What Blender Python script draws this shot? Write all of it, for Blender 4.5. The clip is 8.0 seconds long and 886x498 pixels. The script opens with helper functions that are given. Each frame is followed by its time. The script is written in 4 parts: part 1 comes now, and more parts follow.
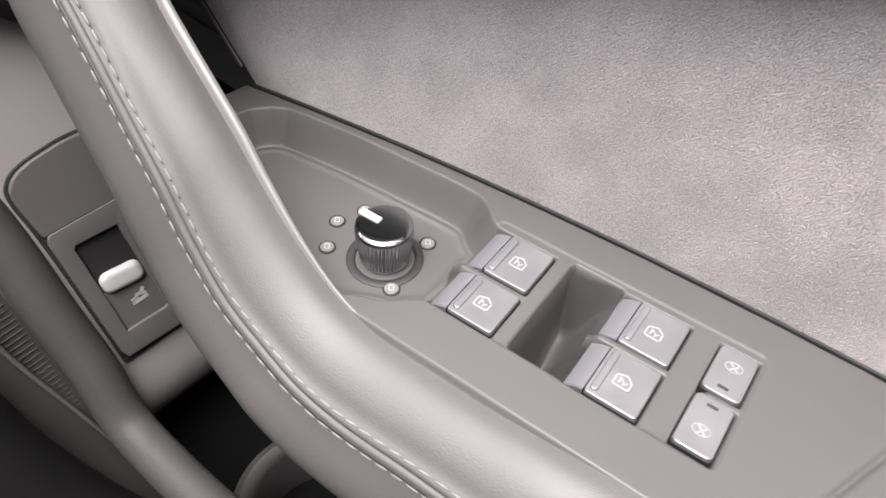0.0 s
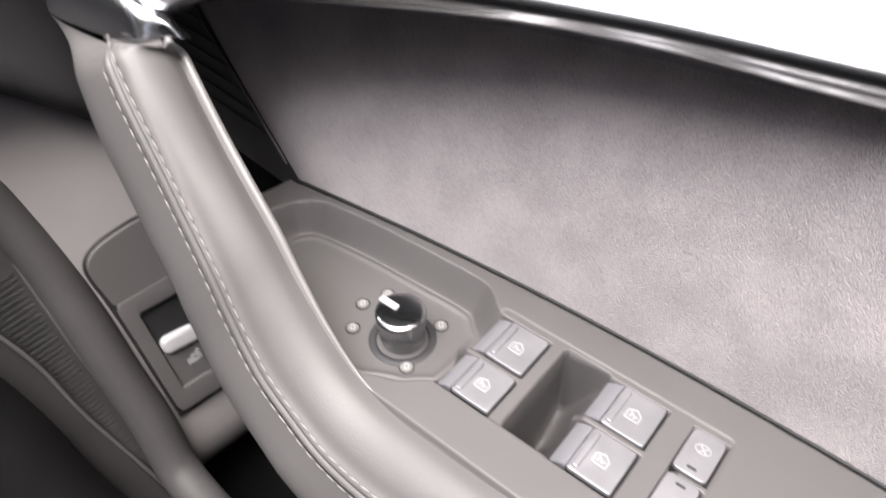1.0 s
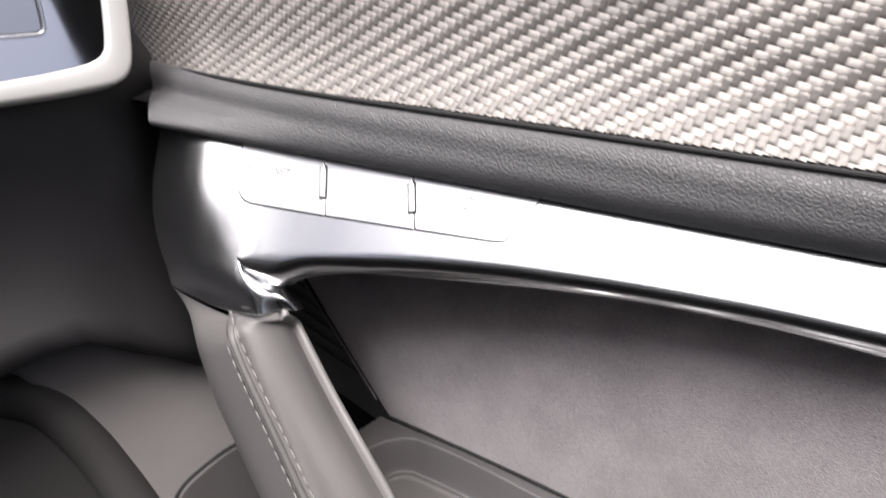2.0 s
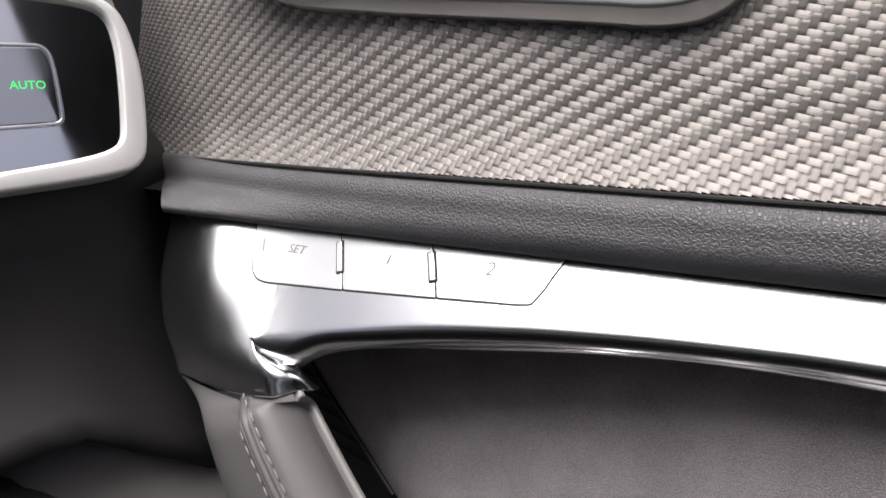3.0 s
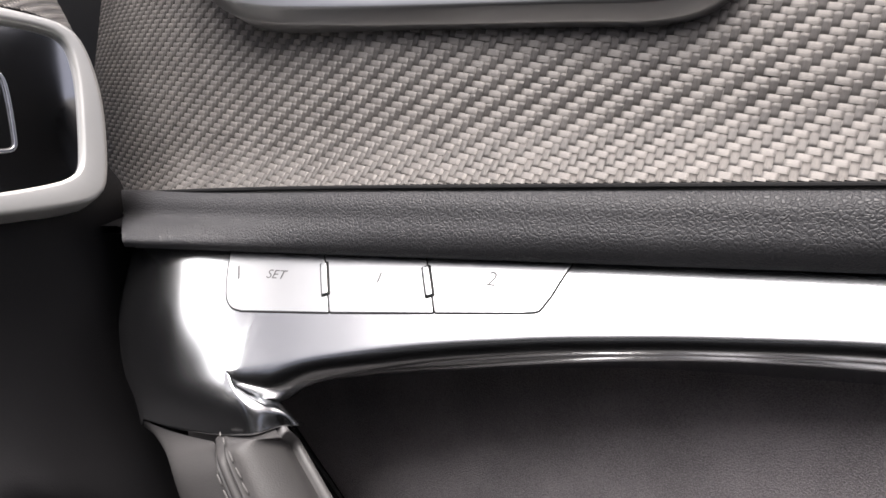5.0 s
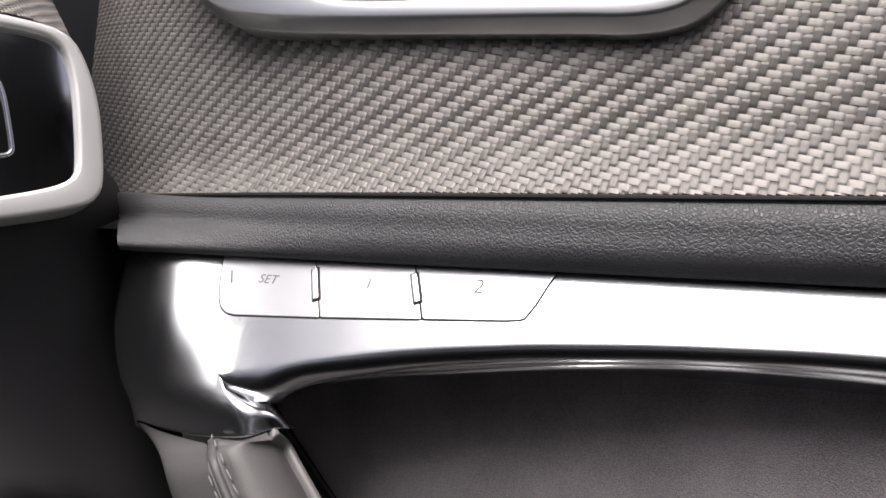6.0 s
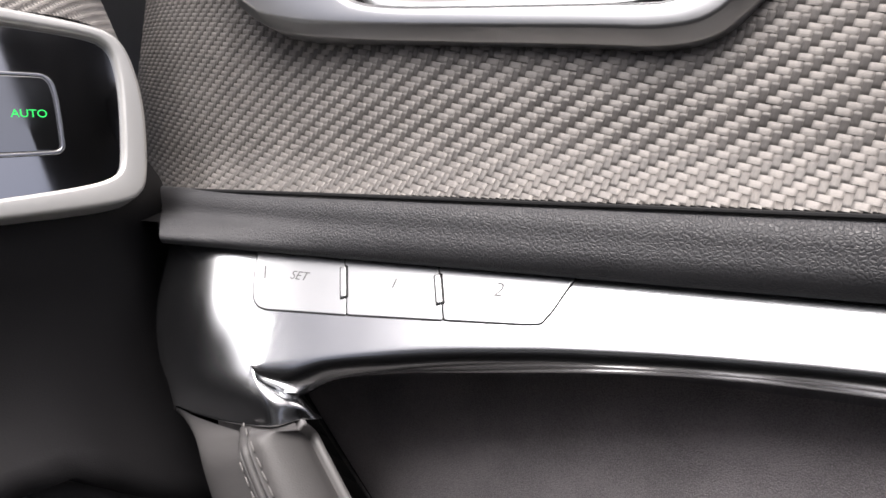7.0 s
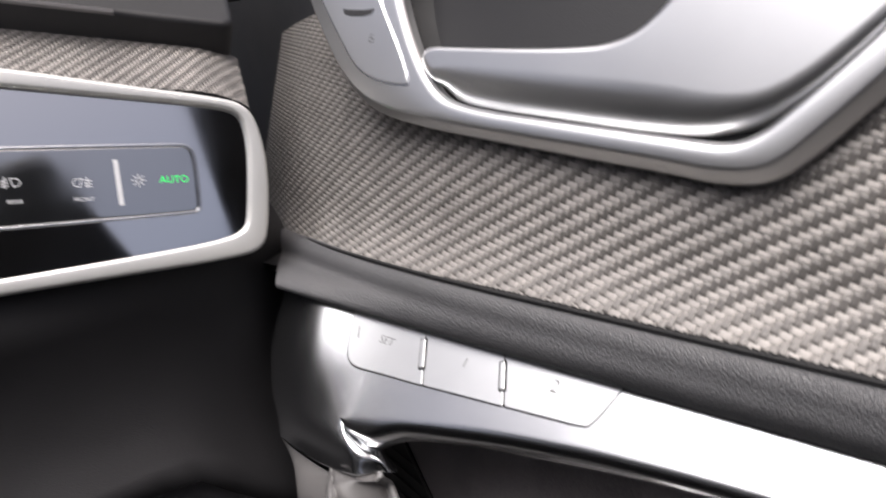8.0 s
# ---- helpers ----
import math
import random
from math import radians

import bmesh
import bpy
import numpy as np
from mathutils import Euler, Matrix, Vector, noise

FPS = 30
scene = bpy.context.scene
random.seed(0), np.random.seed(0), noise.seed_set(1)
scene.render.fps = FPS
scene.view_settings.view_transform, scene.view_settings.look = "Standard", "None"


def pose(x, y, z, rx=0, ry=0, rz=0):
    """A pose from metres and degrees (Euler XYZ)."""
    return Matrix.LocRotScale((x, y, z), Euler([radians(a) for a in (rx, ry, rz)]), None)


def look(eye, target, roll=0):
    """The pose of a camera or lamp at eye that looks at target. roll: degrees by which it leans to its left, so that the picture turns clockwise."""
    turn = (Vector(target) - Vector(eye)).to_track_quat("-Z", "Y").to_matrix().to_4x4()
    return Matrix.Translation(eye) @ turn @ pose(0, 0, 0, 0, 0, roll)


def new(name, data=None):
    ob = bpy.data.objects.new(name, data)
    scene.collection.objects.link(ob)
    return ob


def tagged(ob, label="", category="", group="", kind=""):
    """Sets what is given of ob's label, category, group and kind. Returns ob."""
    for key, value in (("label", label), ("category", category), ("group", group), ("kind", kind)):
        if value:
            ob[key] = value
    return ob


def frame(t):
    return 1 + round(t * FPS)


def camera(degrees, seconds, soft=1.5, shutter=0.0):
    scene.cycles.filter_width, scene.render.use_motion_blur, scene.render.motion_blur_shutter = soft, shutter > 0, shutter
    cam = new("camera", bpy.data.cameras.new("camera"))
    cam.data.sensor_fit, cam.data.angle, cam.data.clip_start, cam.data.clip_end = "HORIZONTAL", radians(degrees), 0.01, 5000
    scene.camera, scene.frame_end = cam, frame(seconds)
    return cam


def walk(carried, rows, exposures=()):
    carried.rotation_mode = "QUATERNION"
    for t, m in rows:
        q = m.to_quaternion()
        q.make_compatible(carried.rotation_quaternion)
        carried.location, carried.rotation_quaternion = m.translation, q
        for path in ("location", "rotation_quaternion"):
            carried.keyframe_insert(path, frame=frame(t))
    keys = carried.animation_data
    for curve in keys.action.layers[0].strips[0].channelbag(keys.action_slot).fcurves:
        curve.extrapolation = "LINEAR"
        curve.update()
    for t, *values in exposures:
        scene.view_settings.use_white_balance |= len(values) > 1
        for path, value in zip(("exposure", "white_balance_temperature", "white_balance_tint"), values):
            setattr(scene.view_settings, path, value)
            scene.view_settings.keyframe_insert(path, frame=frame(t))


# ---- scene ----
cam = camera(64.0, 8.0, shutter=0.35)
PATH = [
    (0, (0.07432, 0.07253, 0.99829), (-0.11135, 0.35711, 0.63149), 3.71),
    (0.5, (0.09234, 0.07522, 1.02012), (-0.10514, 0.34731, 0.65003), 2.78),
    (1, (0.09623, 0.07264, 1.04118), (-0.13237, 0.35015, 0.69372), -0.27),
    (1.3, (0.09214, 0.08915, 1.07092), (-0.16384, 0.35100, 0.73046), -5.18),
    (1.5, (0.08553, 0.06922, 1.07170), (-0.18125, 0.36754, 0.77198), -3.46),
    (1.7, (0.07751, 0.06968, 1.08431), (-0.19645, 0.37410, 0.79748), -4.02),
    (2, (0.06739, 0.06476, 1.08409), (-0.21947, 0.38244, 0.82565), -4.75),
    (2.2, (0.06436, 0.06054, 1.07761), (-0.23429, 0.38582, 0.84310), -5.16),
    (3.3, (0.05323, 0.05202, 1.06102), (-0.24390, 0.41290, 0.88359), -6.30),
    (3.5, (0.04732, 0.04871, 1.05515), (-0.24522, 0.41665, 0.88474), -6.29),
    (4, (0.04047, 0.04718, 1.04772), (-0.24559, 0.42633, 0.89147), -6.28),
    (4.5, (0.03599, 0.04717, 1.04201), (-0.24129, 0.43662, 0.89556), -6.01),
    (4.7, (0.03610, 0.04687, 1.03762), (-0.24045, 0.43991, 0.89962), -5.87),
    (5.8, (0.04063, 0.04724, 1.04070), (-0.23436, 0.44093, 0.90145), -5.45),
    (6, (0.04265, 0.04726, 1.04321), (-0.23369, 0.43911, 0.90149), -5.51),
    (6.5, (0.04617, 0.04669, 1.04460), (-0.23789, 0.43220, 0.90077), -5.47),
    (7, (0.05255, 0.04679, 1.05276), (-0.24589, 0.41847, 0.90183), -5.46),
    (7.5, (0.06553, 0.05255, 1.06886), (-0.25582, 0.39943, 0.90636), -5.80),
    (7.6, (0.06835, 0.05322, 1.07340), (-0.25899, 0.39410, 0.91016), -5.67),
    (7.8, (0.07696, 0.05816, 1.08890), (-0.26678, 0.38043, 0.92163), -5.74),
    (8, (0.08225, 0.06022, 1.11465), (-0.27935, 0.35977, 0.94285), -5.72),
]
walk(cam, [(t, look(eye, target, roll)) for t, eye, target, roll in PATH],
     exposures=[(0.0, 1.43), (0.5, 1.45), (1.0, 1.58), (1.5, 1.48), (2.0, 1.12), (3.3, 0.55), (4.5, 0.38), (8.0, 0.50)])

# ---------- world, sun, exposure ----------
world = bpy.data.worlds.new("sky")
scene.world = world
world.use_nodes = True
wn = world.node_tree
sky = wn.nodes.new("ShaderNodeTexSky")
sky.sky_type, sky.sun_disc = "NISHITA", False
sky.sun_elevation, sky.sun_rotation = radians(80), radians(150)
sky.air_density, sky.dust_density, sky.ozone_density = 0.5, 9.0, 0.8
wn.links.new(sky.outputs["Color"], wn.nodes["Background"].inputs["Color"])
wn.nodes["Background"].inputs["Strength"].default_value = 0.12
sun = new("sun", bpy.data.lights.new("sun", "SUN"))
sun.data.energy, sun.data.angle, sun.data.color = 2.8, radians(42), (0.99, 0.970, 0.99)
sun.matrix_world = look((0.0, -0.34, 2.2), (0.0, 0.1, 0.9))


# ---------- materials ----------
def material(name, base, rough=0.5, metal=0.0, vary=0.12, big=18.0, fine=900.0, bump=0.15, depth=0.0004, spec=0.5,
             cells=False, coat=0.0, sheen=0.0, wear=0.0, speck=0.4):
    """A grained surface: colour varied at two scales, roughness by the large one, relief by the fine one."""
    m = bpy.data.materials.new(name)
    m.use_nodes = True
    t = m.node_tree
    b = t.nodes["Principled BSDF"]
    b.inputs["Metallic"].default_value = metal
    b.inputs["Specular IOR Level"].default_value = spec
    b.inputs["Coat Weight"].default_value = coat
    b.inputs["Coat Roughness"].default_value = 0.05
    b.inputs["Sheen Weight"].default_value = sheen
    b.inputs["Sheen Roughness"].default_value = 0.5
    co = t.nodes.new("ShaderNodeTexCoord")
    n1, n2 = t.nodes.new("ShaderNodeTexNoise"), t.nodes.new("ShaderNodeTexNoise")
    n1.inputs["Scale"].default_value, n1.inputs["Detail"].default_value = big, 5
    n2.inputs["Scale"].default_value, n2.inputs["Detail"].default_value = fine, 3
    for n in (n1, n2):
        t.links.new(co.outputs["Object"], n.inputs["Vector"])
    mix = t.nodes.new("ShaderNodeMath")
    mix.operation = "MULTIPLY_ADD"
    mix.inputs[1].default_value = speck
    t.links.new(n2.outputs["Fac"], mix.inputs[0])
    t.links.new(n1.outputs["Fac"], mix.inputs[2])
    ramp = t.nodes.new("ShaderNodeMapRange")
    ramp.inputs["From Min"].default_value, ramp.inputs["From Max"].default_value = 0.2 + speck / 2, 0.8 + speck / 2
    ramp.inputs["To Min"].default_value, ramp.inputs["To Max"].default_value = 1 - vary, 1 + vary
    t.links.new(mix.outputs[0], ramp.inputs["Value"])
    col = t.nodes.new("ShaderNodeVectorMath")
    col.operation = "SCALE"
    col.inputs[0].default_value = base
    t.links.new(ramp.outputs[0], col.inputs["Scale"])
    t.links.new(col.outputs[0], b.inputs["Base Color"])
    spread = 0.008 if metal > 0.8 else 0.06
    rr = t.nodes.new("ShaderNodeMapRange")
    rr.inputs["From Min"].default_value, rr.inputs["From Max"].default_value = 0.3, 0.7
    rr.inputs["To Min"].default_value, rr.inputs["To Max"].default_value = max(0.02, rough - spread - wear), min(1, rough + spread)
    t.links.new(n1.outputs["Fac"], rr.inputs["Value"])
    t.links.new(rr.outputs[0], b.inputs["Roughness"])
    if bump:
        bp = t.nodes.new("ShaderNodeBump")
        bp.inputs["Strength"].default_value, bp.inputs["Distance"].default_value = bump, depth
        source = n2.outputs["Fac"]
        if cells:
            vo = t.nodes.new("ShaderNodeTexVoronoi")
            vo.feature = "DISTANCE_TO_EDGE"
            vo.inputs["Scale"].default_value = cells
            warp = t.nodes.new("ShaderNodeVectorMath")
            warp.operation = "MULTIPLY_ADD"
            warp.inputs[1].default_value = (0.0022, 0.0022, 0.0022)
            t.links.new(n2.outputs["Color"], warp.inputs[0])
            t.links.new(co.outputs["Object"], warp.inputs[2])
            t.links.new(warp.outputs[0], vo.inputs["Vector"])
            cut = t.nodes.new("ShaderNodeMapRange")
            cut.inputs["From Max"].default_value = 0.25
            t.links.new(vo.outputs["Distance"], cut.inputs["Value"])
            source = cut.outputs[0]
        t.links.new(source, bp.inputs["Height"])
        t.links.new(bp.outputs[0], b.inputs["Normal"])
    return m


SUEDE = material("suede", (0.335, 0.309, 0.316), 0.95, vary=0.27, big=34, fine=1750, bump=1.0, depth=0.0012, spec=0.1, sheen=0.4, speck=1.7)
LEATHER = material("smooth_leather", (0.082, 0.079, 0.079), 0.53, vary=0.08, fine=1400, bump=0.35, depth=0.0003, spec=0.55)
GRAIN = material("grained_leather", (0.068, 0.068, 0.072), 0.44, vary=0.15, fine=620, bump=0.45, depth=0.0005, cells=640, spec=0.5)
PLASTIC = material("soft_touch_plastic", (0.072, 0.069, 0.069), 0.50, vary=0.06, fine=2600, bump=0.25, depth=0.00012)
SHELL = material("handle_shell_plastic", (0.15, 0.147, 0.146), 0.36, vary=0.06, fine=2200, bump=0.1, depth=0.0001)
DARK = material("dark_grained_plastic", (0.018, 0.018, 0.020), 0.6, vary=0.2, fine=1500, bump=0.5, depth=0.0003)
# pocket wall and holder: the grey plastic with its shade put into the colour
SHADED_PLASTIC = material("shaded_grey_plastic", (0.034, 0.033, 0.033), 0.5, vary=0.12, fine=1500, bump=0.4, depth=0.0003)
# rail: the cheek's plastic darkened, as the side turned from the light
SHADED_RAIL = material("shaded_rail_plastic", (0.046, 0.0445, 0.0445), 0.62, vary=0.14, fine=1100, bump=0.7, spec=0.35, depth=0.0003)
BEZEL = material("grey_bezel_plastic", (0.075, 0.072, 0.072), 0.5, vary=0.10, fine=1700, bump=0.3, depth=0.0003)
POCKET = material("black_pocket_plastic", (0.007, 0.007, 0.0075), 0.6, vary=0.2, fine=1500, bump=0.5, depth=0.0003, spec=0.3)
# the same plastic lightened on the cheek, for the light it catches
CHEEK = material("grey_grained_plastic", (0.21, 0.20, 0.20), 0.58, vary=0.10, fine=1700, bump=0.4, depth=0.0003)
DASH = material("black_dash_plastic", (0.021, 0.0205, 0.0225), 0.6, vary=0.2, fine=1500, bump=0.5, depth=0.0003, spec=0.35)
# near-black that stands for the unlit depth of the pocket
POCKET_SHADE = material("pocket_shade_black", (0.003, 0.003, 0.0032), 0.9, vary=0.2, bump=0, spec=0.05)
RIBBED = material("matt_ribbed_plastic", (0.034, 0.034, 0.0345), 0.8, vary=0.2, bump=0, spec=0.1)
BLACK = material("black_gap", (0.006, 0.006, 0.007), 0.7, vary=0.1, bump=0)
ALU = material("satin_aluminium", (0.58, 0.588, 0.60), 0.22, 1.0, vary=0.03, big=40, fine=5000, bump=0, depth=0.00003)
ALU_KEY = material("aluminium_key", (0.55, 0.556, 0.562), 0.33, 1.0, vary=0.03, big=60, fine=5000, bump=0, depth=0.00003)
CHROME = material("matt_chrome", (0.72, 0.73, 0.75), 0.20, 1.0, vary=0.03, fine=4000, bump=0.02, depth=0.00003)
KNOB = material("dark_chrome", (0.33, 0.33, 0.34), 0.24, 1.0, vary=0.03, bump=0)
PAINT = material("bright_silver_paint", (0.42, 0.42, 0.43), 0.35, 0.25, vary=0.04, bump=0)
SILVER = material("silver_paint", (0.70, 0.705, 0.71), 0.33, 0.95, vary=0.04, fine=5000, bump=0, depth=0.00003)
SWITCH = material("metallic_switch_cap", (0.22, 0.22, 0.232), 0.34, 0.5, vary=0.08, big=90, fine=3500, bump=0.08, depth=0.00006)
SWITCH_EDGE = material("satin_switch_edge", (0.19, 0.19, 0.205), 0.42, 0.4, vary=0.06, fine=3500, bump=0.08, depth=0.00006)
PIANO = material("gloss_black", (0.006, 0.006, 0.007), 0.05, vary=0.1, bump=0, spec=1.0, coat=1.0)
PIANO.node_tree.nodes["Principled BSDF"].inputs["IOR"].default_value = 3.8
PIANO.node_tree.nodes["Principled BSDF"].inputs["Coat IOR"].default_value = 3.2
INSERT = material("smoked_key", (0.012, 0.013, 0.014), 0.08, vary=0.1, bump=0, spec=0.9, coat=0.8)
INSERT.node_tree.nodes["Principled BSDF"].inputs["IOR"].default_value = 3.4
RING = material("pearl_silver", (0.74, 0.74, 0.72), 0.36, 0.5, vary=0.03, fine=5000, bump=0.02, depth=0.00003)
SIGN = material("pale_switch_print", (0.34, 0.34, 0.35), 0.5, vary=0.10, bump=0)
LENS = material("pale_mark_lens", (0.15, 0.15, 0.142), 0.35, vary=0.10, big=200, bump=0)
ICON = material("white_print", (0.75, 0.76, 0.78), 0.5, vary=0.04, bump=0)
ETCH = material("etched_print", (0.15, 0.15, 0.15), 0.5, vary=0.04, bump=0)
THREAD = material("pale_thread", (0.21, 0.203, 0.198), 0.75, vary=0.15, fine=3000, bump=0.6, depth=0.0002)
NET = material("speaker_net", (0.012, 0.012, 0.013), 0.6, vary=0.2, bump=0)
HEAD = material("headliner", (0.16, 0.155, 0.15), 0.9, vary=0.08, bump=0.2)
CARPET = material("carpet", (0.03, 0.03, 0.032), 0.95, vary=0.3, bump=0.6, depth=0.002)


def glow(name, colour, strength):
    m = bpy.data.materials.new(name)
    m.use_nodes = True
    b = m.node_tree.nodes["Principled BSDF"]
    b.inputs["Base Color"].default_value = (*colour, 1)
    b.inputs["Emission Color"].default_value = (*colour, 1)
    b.inputs["Emission Strength"].default_value = strength
    return m


GREEN = glow("green_backlight", (0.02, 0.70, 0.12), 0.55)


def fibre(name, base, rough):
    """A tow of flat glossy filaments that run along U."""
    m = material(name, base, rough, vary=0.22, big=60, fine=2500, bump=0, spec=0.4)
    t = m.node_tree
    b = t.nodes["Principled BSDF"]
    uv = t.nodes.new("ShaderNodeUVMap")
    scale = t.nodes.new("ShaderNodeVectorMath")
    scale.operation = "MULTIPLY"
    scale.inputs[1].default_value = (120, 4200, 1)
    t.links.new(uv.outputs[0], scale.inputs[0])
    n = t.nodes.new("ShaderNodeTexNoise")
    n.inputs["Scale"].default_value = 1.0
    t.links.new(scale.outputs[0], n.inputs["Vector"])
    bp = t.nodes.new("ShaderNodeBump")
    bp.inputs["Strength"].default_value, bp.inputs["Distance"].default_value = 0.55, 0.00018
    t.links.new(n.outputs["Fac"], bp.inputs["Height"])
    t.links.new(bp.outputs[0], b.inputs["Normal"])
    tan = t.nodes.new("ShaderNodeTangent")
    tan.direction_type = "UV_MAP"
    t.links.new(tan.outputs[0], b.inputs["Tangent"])
    b.inputs["Anisotropic"].default_value = 0.85
    b.inputs["Anisotropic Rotation"].default_value = 0.25
    b.inputs["Metallic"].default_value = 0.32
    return m


WEFT = fibre("weft_tow", (0.298, 0.281, 0.266), 0.53)
# warp base darkened, in place of upright yarns that reflect less light
WARP = fibre("warp_tow", (0.145, 0.136, 0.128), 0.42)


# ---------- shape helpers ----------
def mesh(name, verts, faces, smooth=True, angle=40):
    me = bpy.data.meshes.new(name)
    me.from_pydata([tuple(v) for v in verts], [], faces)
    if smooth:
        me.shade_smooth()
        if angle:
            me.set_sharp_from_angle(angle=radians(angle))
    me.validate()
    return me


def part(name, me, mat, parent=None, label=""):
    ob = new(name, me)
    me.materials.clear()
    me.materials.append(mat)
    ob.parent = parent
    return tagged(ob, label)


def thing(name, at, label, category, kind="", group=""):
    ob = new(name)
    ob.empty_display_size = 0.02
    ob.location = at
    return tagged(ob, label, category, group, kind)


def under(ob, parent):
    """Parents ob and keeps its place."""
    ob.parent = parent
    ob.matrix_parent_inverse = Matrix.Translation(parent.location).inverted() if parent.type == "EMPTY" else Matrix()
    return ob


def put(name, me, mat, parent, label=""):
    """A mesh in world places, as a part."""
    ob = part(name, me, mat, None, label)
    return under(ob, parent)


def grid(rows, closed=False):
    """Faces over rows of points of equal length."""
    n = len(rows[0])
    verts = [p for r in rows for p in r]
    faces = []
    for i in range(len(rows) - 1):
        for j in range(n if closed else n - 1):
            k = (j + 1) % n
            faces.append((i * n + j, i * n + k, (i + 1) * n + k, (i + 1) * n + j))
    return verts, faces


def curve(points, n):
    """n points on a smooth curve through the points, evenly in chord length."""
    p = np.array(points, float)
    s = np.r_[0, np.cumsum(np.linalg.norm(np.diff(p, axis=0), axis=1))]
    m = np.gradient(p, s, axis=0)
    out = []
    for x in np.linspace(0, s[-1], n):
        i = min(max(np.searchsorted(s, x) - 1, 0), len(p) - 2)
        h = s[i + 1] - s[i]
        t = (x - s[i]) / h
        out.append((2 * t**3 - 3 * t**2 + 1) * p[i] + (t**3 - 2 * t**2 + t) * h * m[i]
                   + (3 * t**2 - 2 * t**3) * p[i + 1] + (t**3 - t**2) * h * m[i + 1])
    return np.array(out)


def rounded(points, times=2):
    """Corner cutting of a closed outline (any number of columns)."""
    p = np.array(points, float)
    for _ in range(times):
        q = np.roll(p, -1, axis=0)
        p = np.stack([0.75 * p + 0.25 * q, 0.25 * p + 0.75 * q], 1).reshape(-1, p.shape[1])
    return p


def soft(points, step=0.0012, times=2):
    """A closed outline with small rounded corners: edges cut into short steps, then corner cutting."""
    p = np.array(points, float)
    out = []
    for a, b in zip(p, np.roll(p, -1, axis=0)):
        k = max(1, int(np.linalg.norm((b - a)[:2]) / step))
        out += [a + (b - a) * j / k for j in range(k)]
    return rounded(out, times)


class Face:
    """A flat frame in space: origin, right, up; n looks out of it."""

    def __init__(self, origin, right, up):
        self.o = np.array(origin, float)
        self.u = np.array(right, float) / np.linalg.norm(right)
        up = np.array(up, float)
        up = up - (up @ self.u) * self.u
        self.v = up / np.linalg.norm(up)
        self.n = np.cross(self.u, self.v)

    def at(self, a, b, d=0.0):
        return self.o + a * self.u + b * self.v + d * self.n

    def matrix(self, a=0, b=0, d=0):
        m = Matrix((self.u, self.v, self.n)).transposed().to_4x4()
        m.translation = self.at(a, b, d)
        return m


def outward(p):
    """Unit normals of a closed outline, out of it."""
    d = np.roll(p, -1, axis=0) - np.roll(p, 1, axis=0)
    n = np.stack([d[:, 1], -d[:, 0]], 1)
    n /= np.linalg.norm(n, axis=1)[:, None] + 1e-12
    q = np.roll(p, -1, axis=0)
    return n if (p[:, 0] * q[:, 1] - q[:, 0] * p[:, 1]).sum() > 0 else -n


def plate(face, outline, radius=None, top=0.0, skirt=0.004, inset=0.0006, steps=5, dome=0.0, star=True):
    """A plate with a rolled edge. outline: rows of a, b (and the roll's radius); the flat top lies `top` above the face."""
    p = np.array(outline, float)
    p = p[np.linalg.norm((p - np.roll(p, 1, axis=0))[:, :2], axis=1) > 1e-6]
    r = p[:, 2] if p.shape[1] > 2 else np.full(len(p), radius)
    e = p[:, 3] if p.shape[1] > 3 else r
    p = p[:, :2]
    n = outward(p)
    mid = p.mean(0)
    rows = [[face.at(*(q + (mid - q) * min(0.2, inset / np.linalg.norm(mid - q)) if star else q - m * inset), top + dome) for q, m in zip(p, n)]]
    for k in range(steps + 1):
        w = k / steps * math.pi / 2
        row = []
        for q, m, s, h in zip(p, n, r, e):
            round_, bow = (s * math.sin(w), s * (1 - math.cos(w))), (s * k / steps, h * (k / steps) ** 2)
            mix = min(1.0, h / s)
            mix = mix * mix * mix
            row.append(face.at(*(q + m * (mix * round_[0] + (1 - mix) * bow[0])), top - (mix * round_[1] + (1 - mix) * bow[1])))
        rows.append(row)
    rows.append([face.at(*(q + m * s), top - (min(s, h) if h < s else s) - skirt) for q, m, s, h in zip(p, n, r, e)])
    verts, faces = grid(rows, True)
    faces = [f[::-1] for f in faces]
    faces.append(tuple(range(len(p))))
    if (p[:, 0] * np.roll(p[:, 1], -1) - np.roll(p[:, 0], -1) * p[:, 1]).sum() < 0:
        faces = [f[::-1] for f in faces]
    return verts, faces


def ring(face, outer, inner, top, roll=0.002, back=0.004, broad=None):
    """A flat frame between two outlines of equal length, with rolled edges."""
    o, i = np.array(outer, float), np.array(inner, float)
    no, ni = outward(o), -outward(i)
    wide = broad or roll
    rows = [[face.at(*(q + m * wide), top - wide - back) for q, m in zip(o, no)]]
    for k in range(5):
        w = math.pi / 2 * (1 - k / 4)
        rows.append([face.at(*(q + m * wide * math.sin(w)), top - wide * (1 - math.cos(w))) for q, m in zip(o, no)])
    for k in range(5):
        w = math.pi / 2 * k / 4
        rows.append([face.at(*(q + m * roll * math.sin(w)), top - roll * (1 - math.cos(w))) for q, m in zip(i, ni)])
    rows.append([face.at(*(q + m * roll), top - roll - back) for q, m in zip(i, ni)])
    return grid(rows, True)


def sampled(points, n):
    """A closed outline resampled to n points."""
    p = np.array(points, float)
    q = np.vstack([p, p[:1]])
    s = np.r_[0, np.cumsum(np.linalg.norm(np.diff(q, axis=0), axis=1))]
    x = np.linspace(0, s[-1], n, endpoint=False)
    return np.stack([np.interp(x, s, q[:, k]) for k in range(q.shape[1])], 1)


